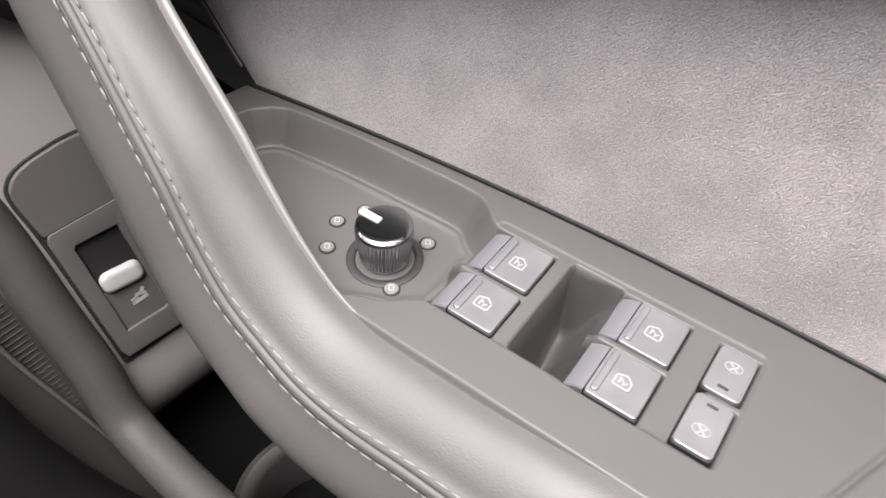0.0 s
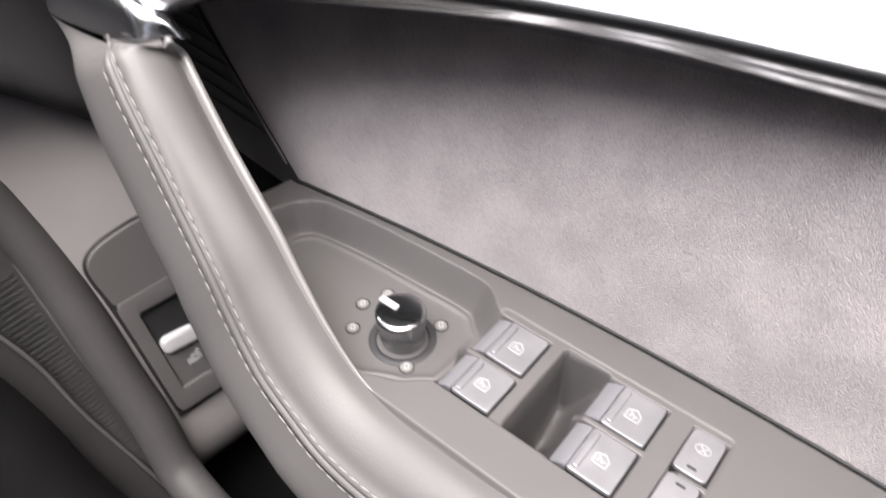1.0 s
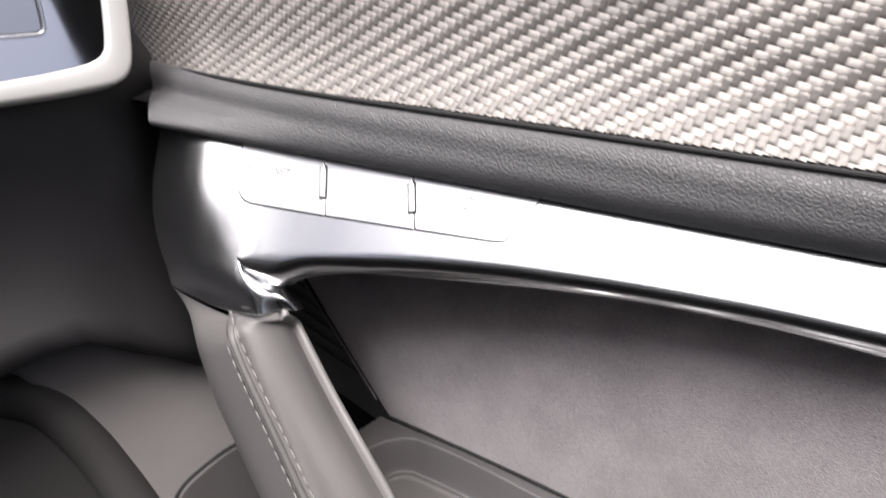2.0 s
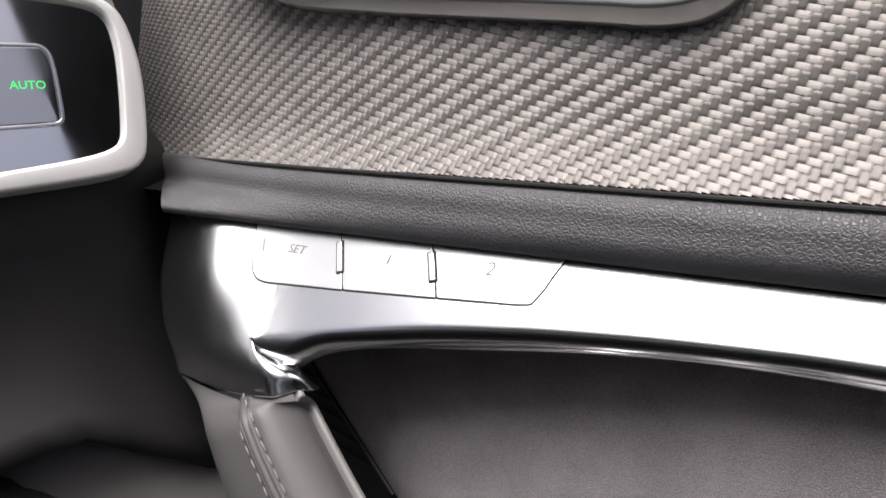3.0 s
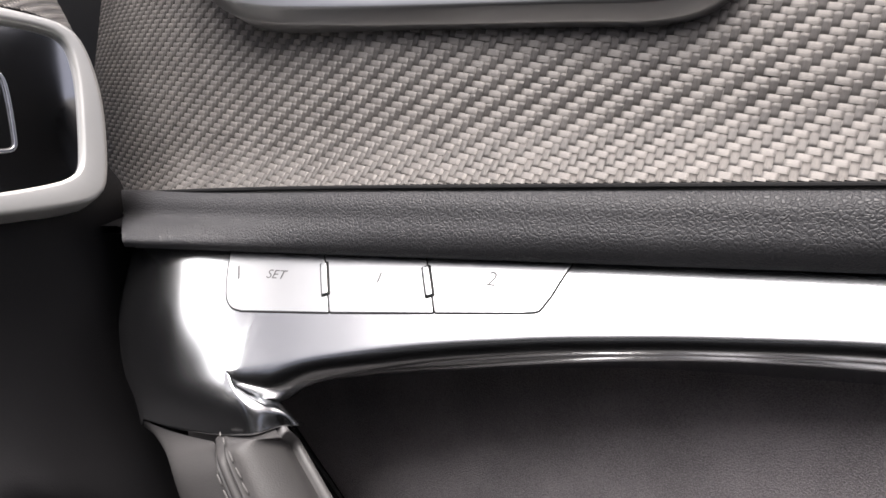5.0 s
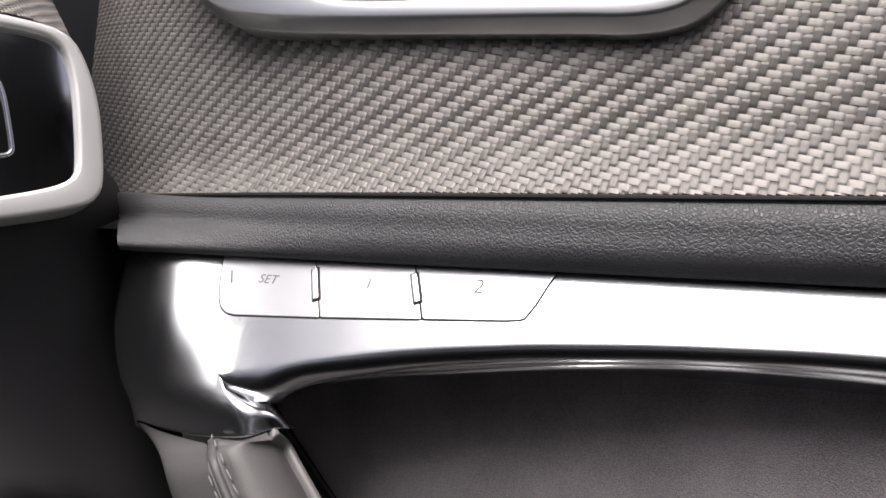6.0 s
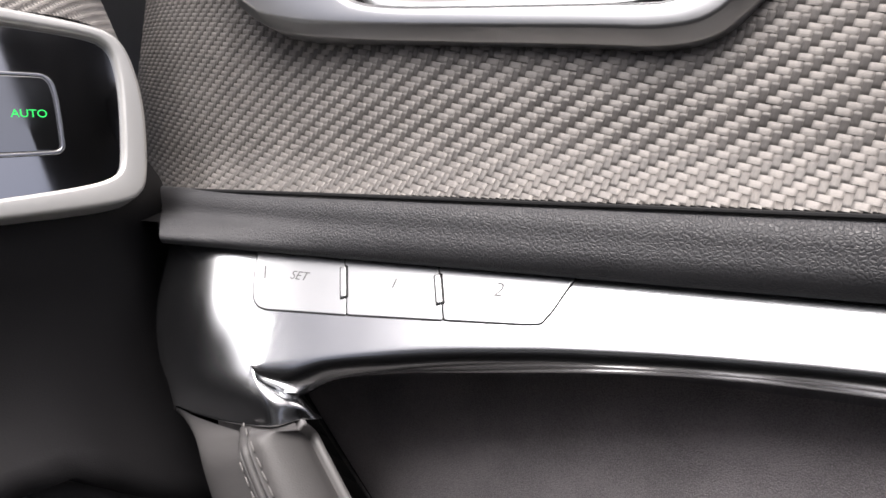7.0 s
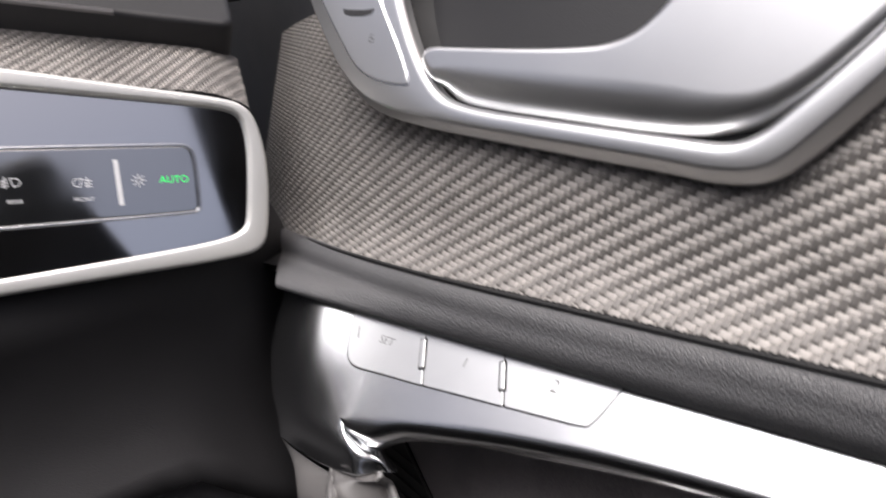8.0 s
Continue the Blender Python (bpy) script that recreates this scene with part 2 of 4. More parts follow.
def box_outline(a0, b0, a1, b1, r=0.001, n=3):
    out = []
    for ca, cb, w0 in ((a1 - r, b1 - r, 0), (a0 + r, b1 - r, 90), (a0 + r, b0 + r, 180), (a1 - r, b0 + r, 270)):
        out += [(ca + r * math.cos(radians(w0 + 90 * k / n)), cb + r * math.sin(radians(w0 + 90 * k / n))) for k in range(n + 1)]
    return out


def tube(points, radius, sides=8, flat=1.0):
    """A round bar along points."""
    p = [Vector(q) for q in points]
    rows = []
    for i, q in enumerate(p):
        d = (p[min(i + 1, len(p) - 1)] - p[max(i - 1, 0)]).normalized()
        a = d.cross(Vector((0, 1, 0.001))).normalized()
        b = d.cross(a)
        rr = radius[i] if hasattr(radius, "__len__") else radius
        rows.append([q + rr * (math.cos(2 * math.pi * k / sides) * a + flat * math.sin(2 * math.pi * k / sides) * b) for k in range(sides)])
    verts, faces = grid(rows, True)
    faces += [tuple(range(sides)), tuple(range(len(verts) - sides, len(verts)))]
    return verts, faces


def lettering(name, text, size, m, mat, parent, depth=0.00008, shear=0.0, thin=0.0):
    c = bpy.data.curves.new(name, "FONT")
    c.body, c.size, c.extrude, c.align_x, c.align_y, c.shear, c.offset = text, size, depth, "CENTER", "CENTER", shear, thin
    tmp = bpy.data.objects.new(name, c)
    me = bpy.data.meshes.new_from_object(tmp)
    bpy.data.objects.remove(tmp)
    me.transform(m)
    return put(name, me, mat, parent)


def strokes(name, face, lines, width, mat, parent, d=0.0002, label=""):
    """Printed strokes: thin raised bars along polylines in the frame of face."""
    verts, faces = [], []
    for line in lines:
        for (a0, b0), (a1, b1) in zip(line, line[1:]):
            v = np.array((a1 - a0, b1 - b0))
            v = v / (np.linalg.norm(v) + 1e-9)
            w = np.array((-v[1], v[0])) * width / 2
            e = v * width / 2
            k = len(verts)
            quad = [(a0 - e[0] + w[0], b0 - e[1] + w[1]), (a0 - e[0] - w[0], b0 - e[1] - w[1]),
                    (a1 + e[0] - w[0], b1 + e[1] - w[1]), (a1 + e[0] + w[0], b1 + e[1] + w[1])]
            verts += [face.at(*q, d) for q in quad] + [face.at(*q, d - 0.0004) for q in quad]
            faces += [(k, k + 1, k + 2, k + 3), (k, k + 4, k + 5, k + 1), (k + 1, k + 5, k + 6, k + 2),
                      (k + 2, k + 6, k + 7, k + 3), (k + 3, k + 7, k + 4, k)]
    return put(name, mesh(name, verts, faces, False), mat, parent, label)


def circle(a, b, r, n=20, part_of=1.0, start=0.0):
    return [(a + r * math.cos(start + 2 * math.pi * part_of * k / n), b + r * math.sin(start + 2 * math.pi * part_of * k / n))
            for k in range(n + 1)]


def revolve(face, a, b, profile, n=48):
    """A turned shape about the frame's normal; profile: rows of radius, height."""
    rows = [[face.at(a + r * math.cos(2 * math.pi * k / n), b + r * math.sin(2 * math.pi * k / n), h) for k in range(n)] for r, h in profile]
    verts, faces = grid(rows, True)
    faces.append(tuple(range(len(verts) - n, len(verts))))
    return verts, faces


def on_plane(face, x=None, y=None, z=None):
    """Frame coordinates of the point of the face's plane that has two given world coordinates."""
    p = np.array([v if v is not None else 0.0 for v in (x, y, z)], float)
    k = [v is None for v in (x, y, z)].index(True)
    p[k] = face.o[k] - sum(face.n[j] * (p[j] - face.o[j]) for j in range(3) if j != k) / face.n[k]
    return (p - face.o) @ face.u, (p - face.o) @ face.v


def polar(points, centre, n):
    """A star-shaped outline resampled at n even angles about a centre."""
    p, c = np.array(points, float), np.array(centre, float)
    out = []
    for k in range(n):
        w = 2 * math.pi * k / n
        d = np.array((math.cos(w), math.sin(w)))
        best = 0
        for a, b in zip(p, np.roll(p, -1, axis=0)):
            m = np.array((d, a - b)).T
            if abs(np.linalg.det(m)) < 1e-12:
                continue
            s, t = np.linalg.solve(m, a - c)
            if s > 0 and -1e-9 <= t <= 1 + 1e-9:
                best = max(best, s)
        out.append(c + best * d)
    return np.array(out)


def smooth(x, lo, hi):
    t = np.clip((x - lo) / (hi - lo), 0, 1)
    return t * t * (3 - 2 * t)


def inside(x, y, poly):
    """Signed distance to a polygon, positive inside."""
    d = np.full(x.shape, 1e9)
    odd = np.zeros(x.shape, bool)
    p = np.array(poly, float)
    for (x0, y0), (x1, y1) in zip(p, np.roll(p, -1, axis=0)):
        ex, ey = x1 - x0, y1 - y0
        t = np.clip(((x - x0) * ex + (y - y0) * ey) / (ex * ex + ey * ey), 0, 1)
        d = np.minimum(d, np.hypot(x - x0 - t * ex, y - y0 - t * ey))
        cross = ((y0 > y) != (y1 > y)) & (x < (x1 - x0) * (y - y0) / (y1 - y0 + 1e-12) + x0)
        odd ^= cross
    return np.where(odd, d, -d)


# ---------- unseen slabs that close the place and shape its light ---
def slab(name, lo, hi, mat, label, category):
    bm = bmesh.new()
    bmesh.ops.create_cube(bm, size=1.0)
    for v in bm.verts:
        v.co = [lo[k] + (v.co[k] + 0.5) * (hi[k] - lo[k]) for k in range(3)]
    bmesh.ops.bevel(bm, geom=bm.edges[:], offset=0.01, segments=2, affect="EDGES")
    me = bpy.data.meshes.new(name)
    bm.to_mesh(me)
    bm.free()
    me.shade_smooth()
    ob = part(name, me, mat)
    return tagged(ob, label, category, kind="structure")


slab("floor", (-1.2, -1.45, 0.20), (2.05, 0.55, 0.26), CARPET, "dark carpeted car floor under the dashboard and door", "floor")
# far and rear walls are out of view, set to cut side and rear light
slab("wall_far_side", (-0.8, -1.42, 0.26), (0.86, -1.34, 1.52), DARK, "unseen dark wall on the far side, raised to cut side light", "wall")
slab("wall_rear", (0.78, -1.34, 0.26), (0.86, 0.42, 1.34), DARK, "unseen dark wall across the cabin that cuts light from behind", "wall")
slab("wall_door_rear", (0.62, 0.36, 0.26), (0.78, 0.44, 1.16), DARK, "dark rear door lining behind the front door", "wall")
# unseen slab that gives the light panel's reflection its dark edge
slab("roof_block_middle", (0.62, -0.50, 1.526), (1.30, -0.05, 1.566), HEAD, "unseen grey slab added to darken part of the light panel's reflection", "ceiling")
# unseen walls and pillars added to join the roof slabs
slab("wall_far_side_rear", (0.86, -1.42, 0.26), (1.95, -1.34, 1.16), DARK, "dark inner side of the opposite rear door", "wall")
slab("wall_side_rear", (0.78, 0.36, 0.26), (1.95, 0.44, 1.16), DARK, "dark inner side of the body behind the rear door", "wall")
slab("wall_tail", (1.95, -1.42, 0.26), (2.03, 0.44, 1.16), DARK, "dark lining at the back of the cabin", "wall")
slab("pillar_rear", (1.83, 0.34, 1.15), (1.95, 0.42, 1.56), HEAD, "pale trimmed pillar at the back of the cabin", "pillar")
slab("pillar_far_rear", (1.83, -1.42, 1.15), (1.95, -1.33, 1.56), HEAD, "pale trimmed pillar at the back of the opposite side", "pillar")
# unseen roof slabs placed to narrow the sky light and edge reflections
slab("roof_block_rear", (1.55, -1.34, 1.54), (1.95, 0.36, 1.58), HEAD, "unseen grey slab added behind the roof opening to shape reflections", "ceiling")
slab("roof_block_side", (0.30, 0.215, 1.53), (1.556, 0.36, 1.57), HEAD, "unseen grey slab added beside the roof opening to edge the panel's reflection", "ceiling")
slab("roof_block_front", (-0.50, -1.34, 1.50), (-0.05, -0.46, 1.54), HEAD, "unseen grey slab added over the front to cut sky light", "ceiling")
slab("roof_block_far_side", (-0.05, -1.34, 1.53), (0.80, -0.46, 1.57), HEAD, "unseen grey slab added on the far side to cut sky light", "ceiling")
# added out of view against light leaking in from the front
slab("wall_front", (-0.80, -1.40, 0.26), (-0.74, 0.40, 1.04), DARK, "unseen dark wall at the front that stops light leaks", "wall")
# unseen block, its height set so the cap's lower half reflects dark
slab("dashboard_top", (-0.74, -1.34, 1.12), (-0.43, 0.33, 1.24), DARK, "unseen dark dashboard top, raised to darken the metal cap's reflection", "dashboard top")
# added behind the lining so no light leaks through its gaps
slab("wall_door", (-0.74, 0.37, 0.26), (0.62, 0.42, 1.16), DARK, "unseen dark wall behind the lining that stops light leaks", "wall")
slab("pillar", (0.50, 0.34, 1.06), (0.62, 0.42, 1.56), HEAD, "pale trimmed pillar between the door windows", "pillar")

# ---------- the door: suede, speaker, leather band, woven trim ----------
door = thing("door_lining", (0.0, 0.30, 0.60), "grey car door lining with suede, leather and woven trim", "door lining")

def suede_foot(x):
    """Where the suede meets the console, a shallow bow in plan."""
    return 0.2730 - 0.30 * np.minimum((x - 0.065) ** 2, 0.050)


# suede insert: slightly hollow sheet that leans outward
rows = []
for b in np.linspace(0, 1, 26):
    z = 0.785 + 0.175 * b
    y = 0.262 + 0.030 * b + 0.022 * b ** 3
    row = []
    for a in np.linspace(0, 1, 60):
        x0 = -0.161 - 1.22 * (z - 0.795)
        x = x0 + (0.42 - x0) * a
        row.append((x, y + (suede_foot(x) - 0.2646) * (1 - b) * 1.094 + 0.004 * math.exp(-(x - x0) / 0.012), z))
    rows.append(row)
v, f = grid(rows)
suede = put("suede_panel", mesh("suede_panel", v, f), SUEDE, door, "brushed grey suede insert with uneven nap")

# speaker cover in front of the suede, with its edge trim and bars
rows = []
for b in np.linspace(0, 1, 12):
    z = 0.785 + 0.175 * b
    x1 = -0.1625 - 1.22 * (z - 0.795)
    rows.append([(x1 - 0.14 * a, 0.2655 - 0.006 * (1 - b) + 0.030 * b + 0.012 * a, z) for a in np.linspace(0, 1, 14)])
v, f = grid(rows)
speaker = put("speaker_cover", mesh("speaker_cover", v, f), NET, door, "black speaker cover")
for k in range(15):
    z = 0.812 + 0.0095 * k
    x1 = -0.1665 - 1.22 * (z - 0.795)
    b = (z - 0.785) / 0.175
    v, f = tube([(x1 - 0.14 * a, 0.2650 - 0.006 * (1 - b) + 0.030 * b + 0.012 * a, z) for a in (0, 0.4, 0.8)], 0.0005, 6)
    put("speaker_bar", mesh("speaker_bar", v, f), NET, speaker)
edge = [(-0.1610 - 1.22 * (z - 0.795), 0.2570 + 0.224 * (z - 0.785), z) for z in np.linspace(0.803, 0.955, 14)]
v, f = tube(edge, 0.0008)
put("speaker_trim", mesh("speaker_trim", v, f), BEZEL, speaker, "thin dark edge between suede and speaker cover")


def strip_top(x):
    return 0.2438 + 0.172 * (x + 0.214)


def weave_base(x):
    return 0.2817 + 0.150 * (x - 0.0048) + 0.8 * max(0.0, -0.12 - x) ** 2


def band_top(x):
    return 0.9858 - 0.24 * max(0.0, -0.12 - x) ** 2


# leather band between the metal strip and the woven trim
rows = []
for x in np.linspace(-0.270, 0.42, 104):
    t0, w0 = strip_top(x), weave_base(x)
    z1 = band_top(x)
    prof = [(t0 + 0.012, 0.9570), (t0 + 0.001, 0.9590), (t0 - 0.0060, 0.9608), (t0 - 0.0085, 0.9638), (0.45 * t0 + 0.55 * w0 - 0.0106, 0.9698),
            (w0 - 0.0088, z1 - 0.0092), (w0 - 0.0074, z1 - 0.0050), (w0 - 0.0048, z1 - 0.0020), (w0 - 0.0014, z1 - 0.0004), (w0 + 0.0030, z1 - 0.0008)]
    c = curve([(0, p, q) for p, q in prof], 26)
    skew = 1.4 * max(0.0, 1 - (x + 0.270) / 0.10) ** 2
    rows.append([(x - skew * (p[1] - t0 + 0.0085), p[1], p[2]) for p in c])
v, f = grid(rows)
put("leather_band", mesh("leather_band", v, f, angle=0), GRAIN, door, "black grained leather band along the metal strip")

v, f = tube([(x, weave_base(x) - 0.0020, band_top(x) + 0.0008) for x in np.linspace(-0.30, 0.42, 60)], 0.0010, 8)
put("band_seam", mesh("band_seam", v, f), BLACK, door)
# unseen shelf added behind the band to keep light off the suede
v, f = grid([[(x, y, 0.9625 + 0.004 * k) for y in np.linspace(strip_top(x) + 0.010, 0.368, 5)] for k in (0, 1) for x in (np.linspace(-0.45, 0.60, 12) if k == 0 else np.linspace(0.60, -0.45, 12))])
put("light_block_shelf", mesh("light_block_shelf", v, f, False), DARK, door)

# woven trim: real tows in a two-over-two twill
TRIM = Face((0.0048, 0.2829, 0.986), (1, 0.150, 0), (0, 0.41, 1))


def woven(name, face, lo, hi, pitch, turn, parent, label, cut=None, shape=None):
    """Weft and warp tows as ribbons that pass over and under each other, on a surface bent by shape(a, b)."""
    ca, sa = math.cos(radians(turn)), math.sin(radians(turn))
    corners = [(a * ca + b * sa, -a * sa + b * ca) for a in (lo[0], hi[0]) for b in (lo[1], hi[1])]
    i0, i1 = [int(round(g(c[0] for c in corners) / pitch)) + k for g, k in ((min, -1), (max, 1))]
    j0, j1 = [int(round(g(c[1] for c in corners) / pitch)) + k for g, k in ((min, -1), (max, 1))]
    rng = np.random.RandomState(5)
    amp, seg = 0.00036, 4
    for kind, mat in (("weft", WEFT), ("warp", WARP)):
        lanes, (l0, l1) = (range(j0, j1), (i0, i1)) if kind == "weft" else (range(i0, i1), (j0, j1))
        verts, faces, uvs = [], [], []
        s = np.arange(l0 * seg, l1 * seg + 1) / seg
        across = np.array((-0.49, -0.25, 0.0, 0.25, 0.49))
        drop = np.array((0.00022, 0.00004, 0.0, 0.00004, 0.00022))
        for lane in lanes:
            phase = (s - 0.5 - lane) if kind == "weft" else (lane - (s - 0.5))
            h = amp * np.clip(2.3 * np.cos(math.pi / 2 * (phase - 0.5)), -1, 1) * (1 if kind == "weft" else -1)
            wob = 0.00010 * rng.randn() + 0.00006 * np.sin(s * 0.9 + 6 * rng.rand())
            p = s[:, None] * pitch + 0 * across
            q = (lane + 0.5 + across)[None, :] * pitch + wob[:, None]
            if kind == "warp":
                p, q = q, p
            a, b = p * ca - q * sa, p * sa + q * ca
            d = h[:, None] - drop[None, :]
            if shape is not None:
                d = d + shape(a, b)
            keep = ((a > lo[0]) & (a < hi[0]) & (b > lo[1]) & (b < hi[1]))
            if cut is not None:
                keep &= cut(a, b)
            base = len(verts)
            pts = face.o + a[..., None] * face.u + b[..., None] * face.v + d[..., None] * face.n
            verts.extend(pts.reshape(-1, 3).tolist())
            n = len(across)
            u0 = 13.7 * lane
            uvs.append(np.stack([np.broadcast_to((s * pitch)[:, None] + u0, a.shape), np.broadcast_to(across * pitch + u0, a.shape)], -1).reshape(-1, 2))
            ok = keep[:-1, :-1] & keep[1:, :-1] & keep[:-1, 1:] & keep[1:, 1:]
            for i, j in zip(*np.nonzero(ok)):
                k = base + i * n + j
                quad = (k, k + n, k + n + 1, k + 1)
                faces.append(quad if kind == "weft" else quad[::-1])
        used = np.zeros(len(verts), bool)
        fa = np.array(faces)
        used[fa.ravel()] = True
        index = np.cumsum(used) - 1
        me = bpy.data.meshes.new(kind)
        me.from_pydata(np.array(verts)[used].tolist(), [], index[fa].tolist())
        me.shade_smooth()
        layer = me.uv_layers.new(name="tow")
        uv = np.concatenate(uvs)[used]
        loops = np.empty(len(me.loops), np.int32)
        me.loops.foreach_get("vertex_index", loops)
        layer.data.foreach_set("uv", uv[loops].ravel().astype(np.float32))
        ob = put(kind + "_fabric", me, mat, parent, label)
        tagged(ob, kind="stuff")


def trim_shape(a, b):
    """The trim sweeps out over the band and rounds off towards the dashboard."""
    return 9.0 * np.maximum(0, 0.030 - b) ** 2 - 0.0066 - 0.8 * np.maximum(0, -0.12 - a) ** 2


def trim_foot(a):
    """How far the trim reaches down, lower towards the dashboard."""
    return 0.0005 - 0.26 * np.maximum(0, -0.12 - a) ** 2


backing = grid([[TRIM.at(a, b, trim_shape(a, b) - 0.0010) for b in np.linspace(trim_foot(a) - 0.002, 0.15, 40)] for a in np.linspace(-0.43, 0.42, 60)])
weave = put("woven_trim", mesh("woven_trim", *backing), DARK, door, "grey glossy twill woven trim")
SURROUND = [(-0.2990, 1.1200), (-0.2720, 1.0900), (-0.2480, 1.0680), (-0.2210, 1.0545), (-0.1654, 1.0480), (-0.1040, 1.0428), (-0.0600, 1.0392), (-0.0440, 1.0372), (-0.0240, 1.0388), (-0.0110, 1.0520), (0.0080, 1.0750), (0.0400, 1.1150),
            (0.0500, 1.1500), (0.0200, 1.1720), (-0.1200, 1.1800), (-0.2700, 1.1800), (-0.3150, 1.1600)]
hole = rounded([on_plane(TRIM, x=x, z=z) for x, z in SURROUND], 2)
woven("twill", TRIM, (-0.430, -0.040), (0.13, 0.150), 0.0026, -12, weave, "flat glossy grey yarns in a twill weave", lambda a, b: (inside(a, b, hole) < 0.010) & (b > trim_foot(a)), trim_shape)

# ---------- armrest and pull handle ----------
PLANE = Face((0.0002, 0.2794, 0.9613), (1, 0.172, 0), (0, 1.07, 1.0))
# metal cap over the handle's head, on the strip's plane: rows from its top to its lower edge, each from the hidden front round to the back
CAP = [[(-0.303, 0.004, -0.050), (-0.3010, 0.004, -0.0245), (-0.2890, 0.003, -0.0120), (-0.2660, 0.0015, -0.0042), (-0.2420, 0.0005, -0.0006), (-0.2170, 0.0004, 0), (-0.1955, 0.0006, 0), (-0.18, 0.0006, 0), (-0.17, 0.0006, 0), (-0.16, 0.0006, 0), (-0.15, 0.0006, 0)],
       [(-0.290, -0.028, -0.050), (-0.2860, -0.028, -0.0205), (-0.2740, -0.029, -0.0090), (-0.2560, -0.030, -0.0018), (-0.2370, -0.031, 0.0), (-0.2170, -0.032, 0.0), (-0.1955, -0.033, 0), (-0.18, -0.033, 0), (-0.17, -0.033, 0), (-0.16, -0.033, 0), (-0.15, -0.033, 0)],
       [(-0.268, -0.052, -0.050), (-0.2650, -0.053, -0.0175), (-0.2550, -0.0535, -0.0066), (-0.2450, -0.0540, -0.0026), (-0.2290, -0.0545, -0.0004), (-0.2120, -0.0548, -0.0002), (-0.1955, -0.0555, 0.0), (-0.1925, -0.0592, -0.0022), (-0.1850, -0.0618, -0.0070), (-0.1750, -0.0622, -0.0122), (-0.198, -0.055, -0.035)],
       [(-0.250, -0.066, -0.045), (-0.2475, -0.0668, -0.0145), (-0.2405, -0.0672, -0.0065), (-0.2350, -0.0673, -0.0030), (-0.2205, -0.0675, -0.0012), (-0.2038, -0.0676, -0.0008), (-0.1890, -0.0673, -0.0006), (-0.1808, -0.0668, -0.0014), (-0.1742, -0.0664, -0.0060), (-0.1698, -0.0652, -0.0140), (-0.195, -0.058, -0.035)],
       [(-0.240, -0.0778, -0.045), (-0.2380, -0.0775, -0.0160), (-0.2345, -0.0772, -0.0095), (-0.2300, -0.0768, -0.0052), (-0.2165, -0.0787, -0.0054), (-0.1970, -0.0794, -0.0050), (-0.1812, -0.0784, -0.0048), (-0.1745, -0.0766, -0.0056), (-0.1702, -0.0718, -0.0110), (-0.1655, -0.0685, -0.0168), (-0.192, -0.062, -0.035)]]
# it rounds off towards its lower front corner
def round_off(a, b, d):
    drop = 4.0 * max(0.0, 0.75 * (-0.036 - b) + 0.65 * (-0.200 - a)) ** 2 if d > -0.03 else 0.0
    return (a - 1.15 * drop, b, d - drop)


CAP = [[round_off(*p) for p in row] for row in CAP]
arm = thing("armrest", (0.02, 0.17, 0.72), "grey leather armrest that rises into a diagonal pull handle", "armrest")
SEAM = [(-0.1819, 0.1877, 0.9068), (-0.1729, 0.1842, 0.9004), (-0.1595, 0.1794, 0.8866), (-0.1409, 0.1747, 0.8668), (-0.1228, 0.1700, 0.8470),
        (-0.1066, 0.1657, 0.8302), (-0.0929, 0.1617, 0.8142), (-0.0747, 0.1575, 0.7975), (-0.0555, 0.1549, 0.7874), (-0.0368, 0.1528, 0.7807),
        (-0.0148, 0.1522, 0.7775), (0.0213, 0.1528, 0.7775), (0.0800, 0.1521, 0.7772), (0.1500, 0.1521, 0.7772), (0.3800, 0.1540, 0.7772)]
REAR = [(-0.1687, 0.2127, 0.8998), (-0.1621, 0.2106, 0.8958), (-0.1508, 0.2072, 0.8860), (-0.1319, 0.2023, 0.8690), (-0.1121, 0.1976, 0.8538),
        (-0.0958, 0.1940, 0.8407), (-0.0804, 0.1902, 0.8276), (-0.0618, 0.1864, 0.8134), (-0.0435, 0.1838, 0.8024), (-0.0274, 0.1824, 0.7977),
        (-0.0082, 0.1820, 0.7962), (0.0240, 0.1822, 0.7964), (0.0800, 0.1840, 0.7990), (0.1500, 0.1840, 0.7990), (0.3800, 0.1860, 0.7990)]
N_ARM = 150


def dense(points, n=N_ARM):
    """Stations that stay matched between two lists of equal length."""
    p, k = np.array(points, float), np.arange(len(points))
    m = np.gradient(p, axis=0)
    out = []
    for x in np.linspace(0, len(p) - 1, n):
        i = min(int(x), len(p) - 2)
        t = x - i
        out.append((2 * t**3 - 3 * t**2 + 1) * p[i] + (t**3 - 2 * t**2 + t) * m[i] + (3 * t**2 - 2 * t**3) * p[i + 1] + (t**3 - t**2) * m[i + 1])
    return np.array(out)


S, R = dense(SEAM), dense(REAR)
TAN = np.gradient(S, axis=0)
TAN[:, 1] = 0
TAN /= np.linalg.norm(TAN, axis=1)[:, None]
UP = np.stack([-TAN[:, 2], 0 * TAN[:, 0], TAN[:, 0]], 1)      # across the bar, towards its upper side
S = S + 0.0030 * UP + np.array((0, 0.0010, 0))
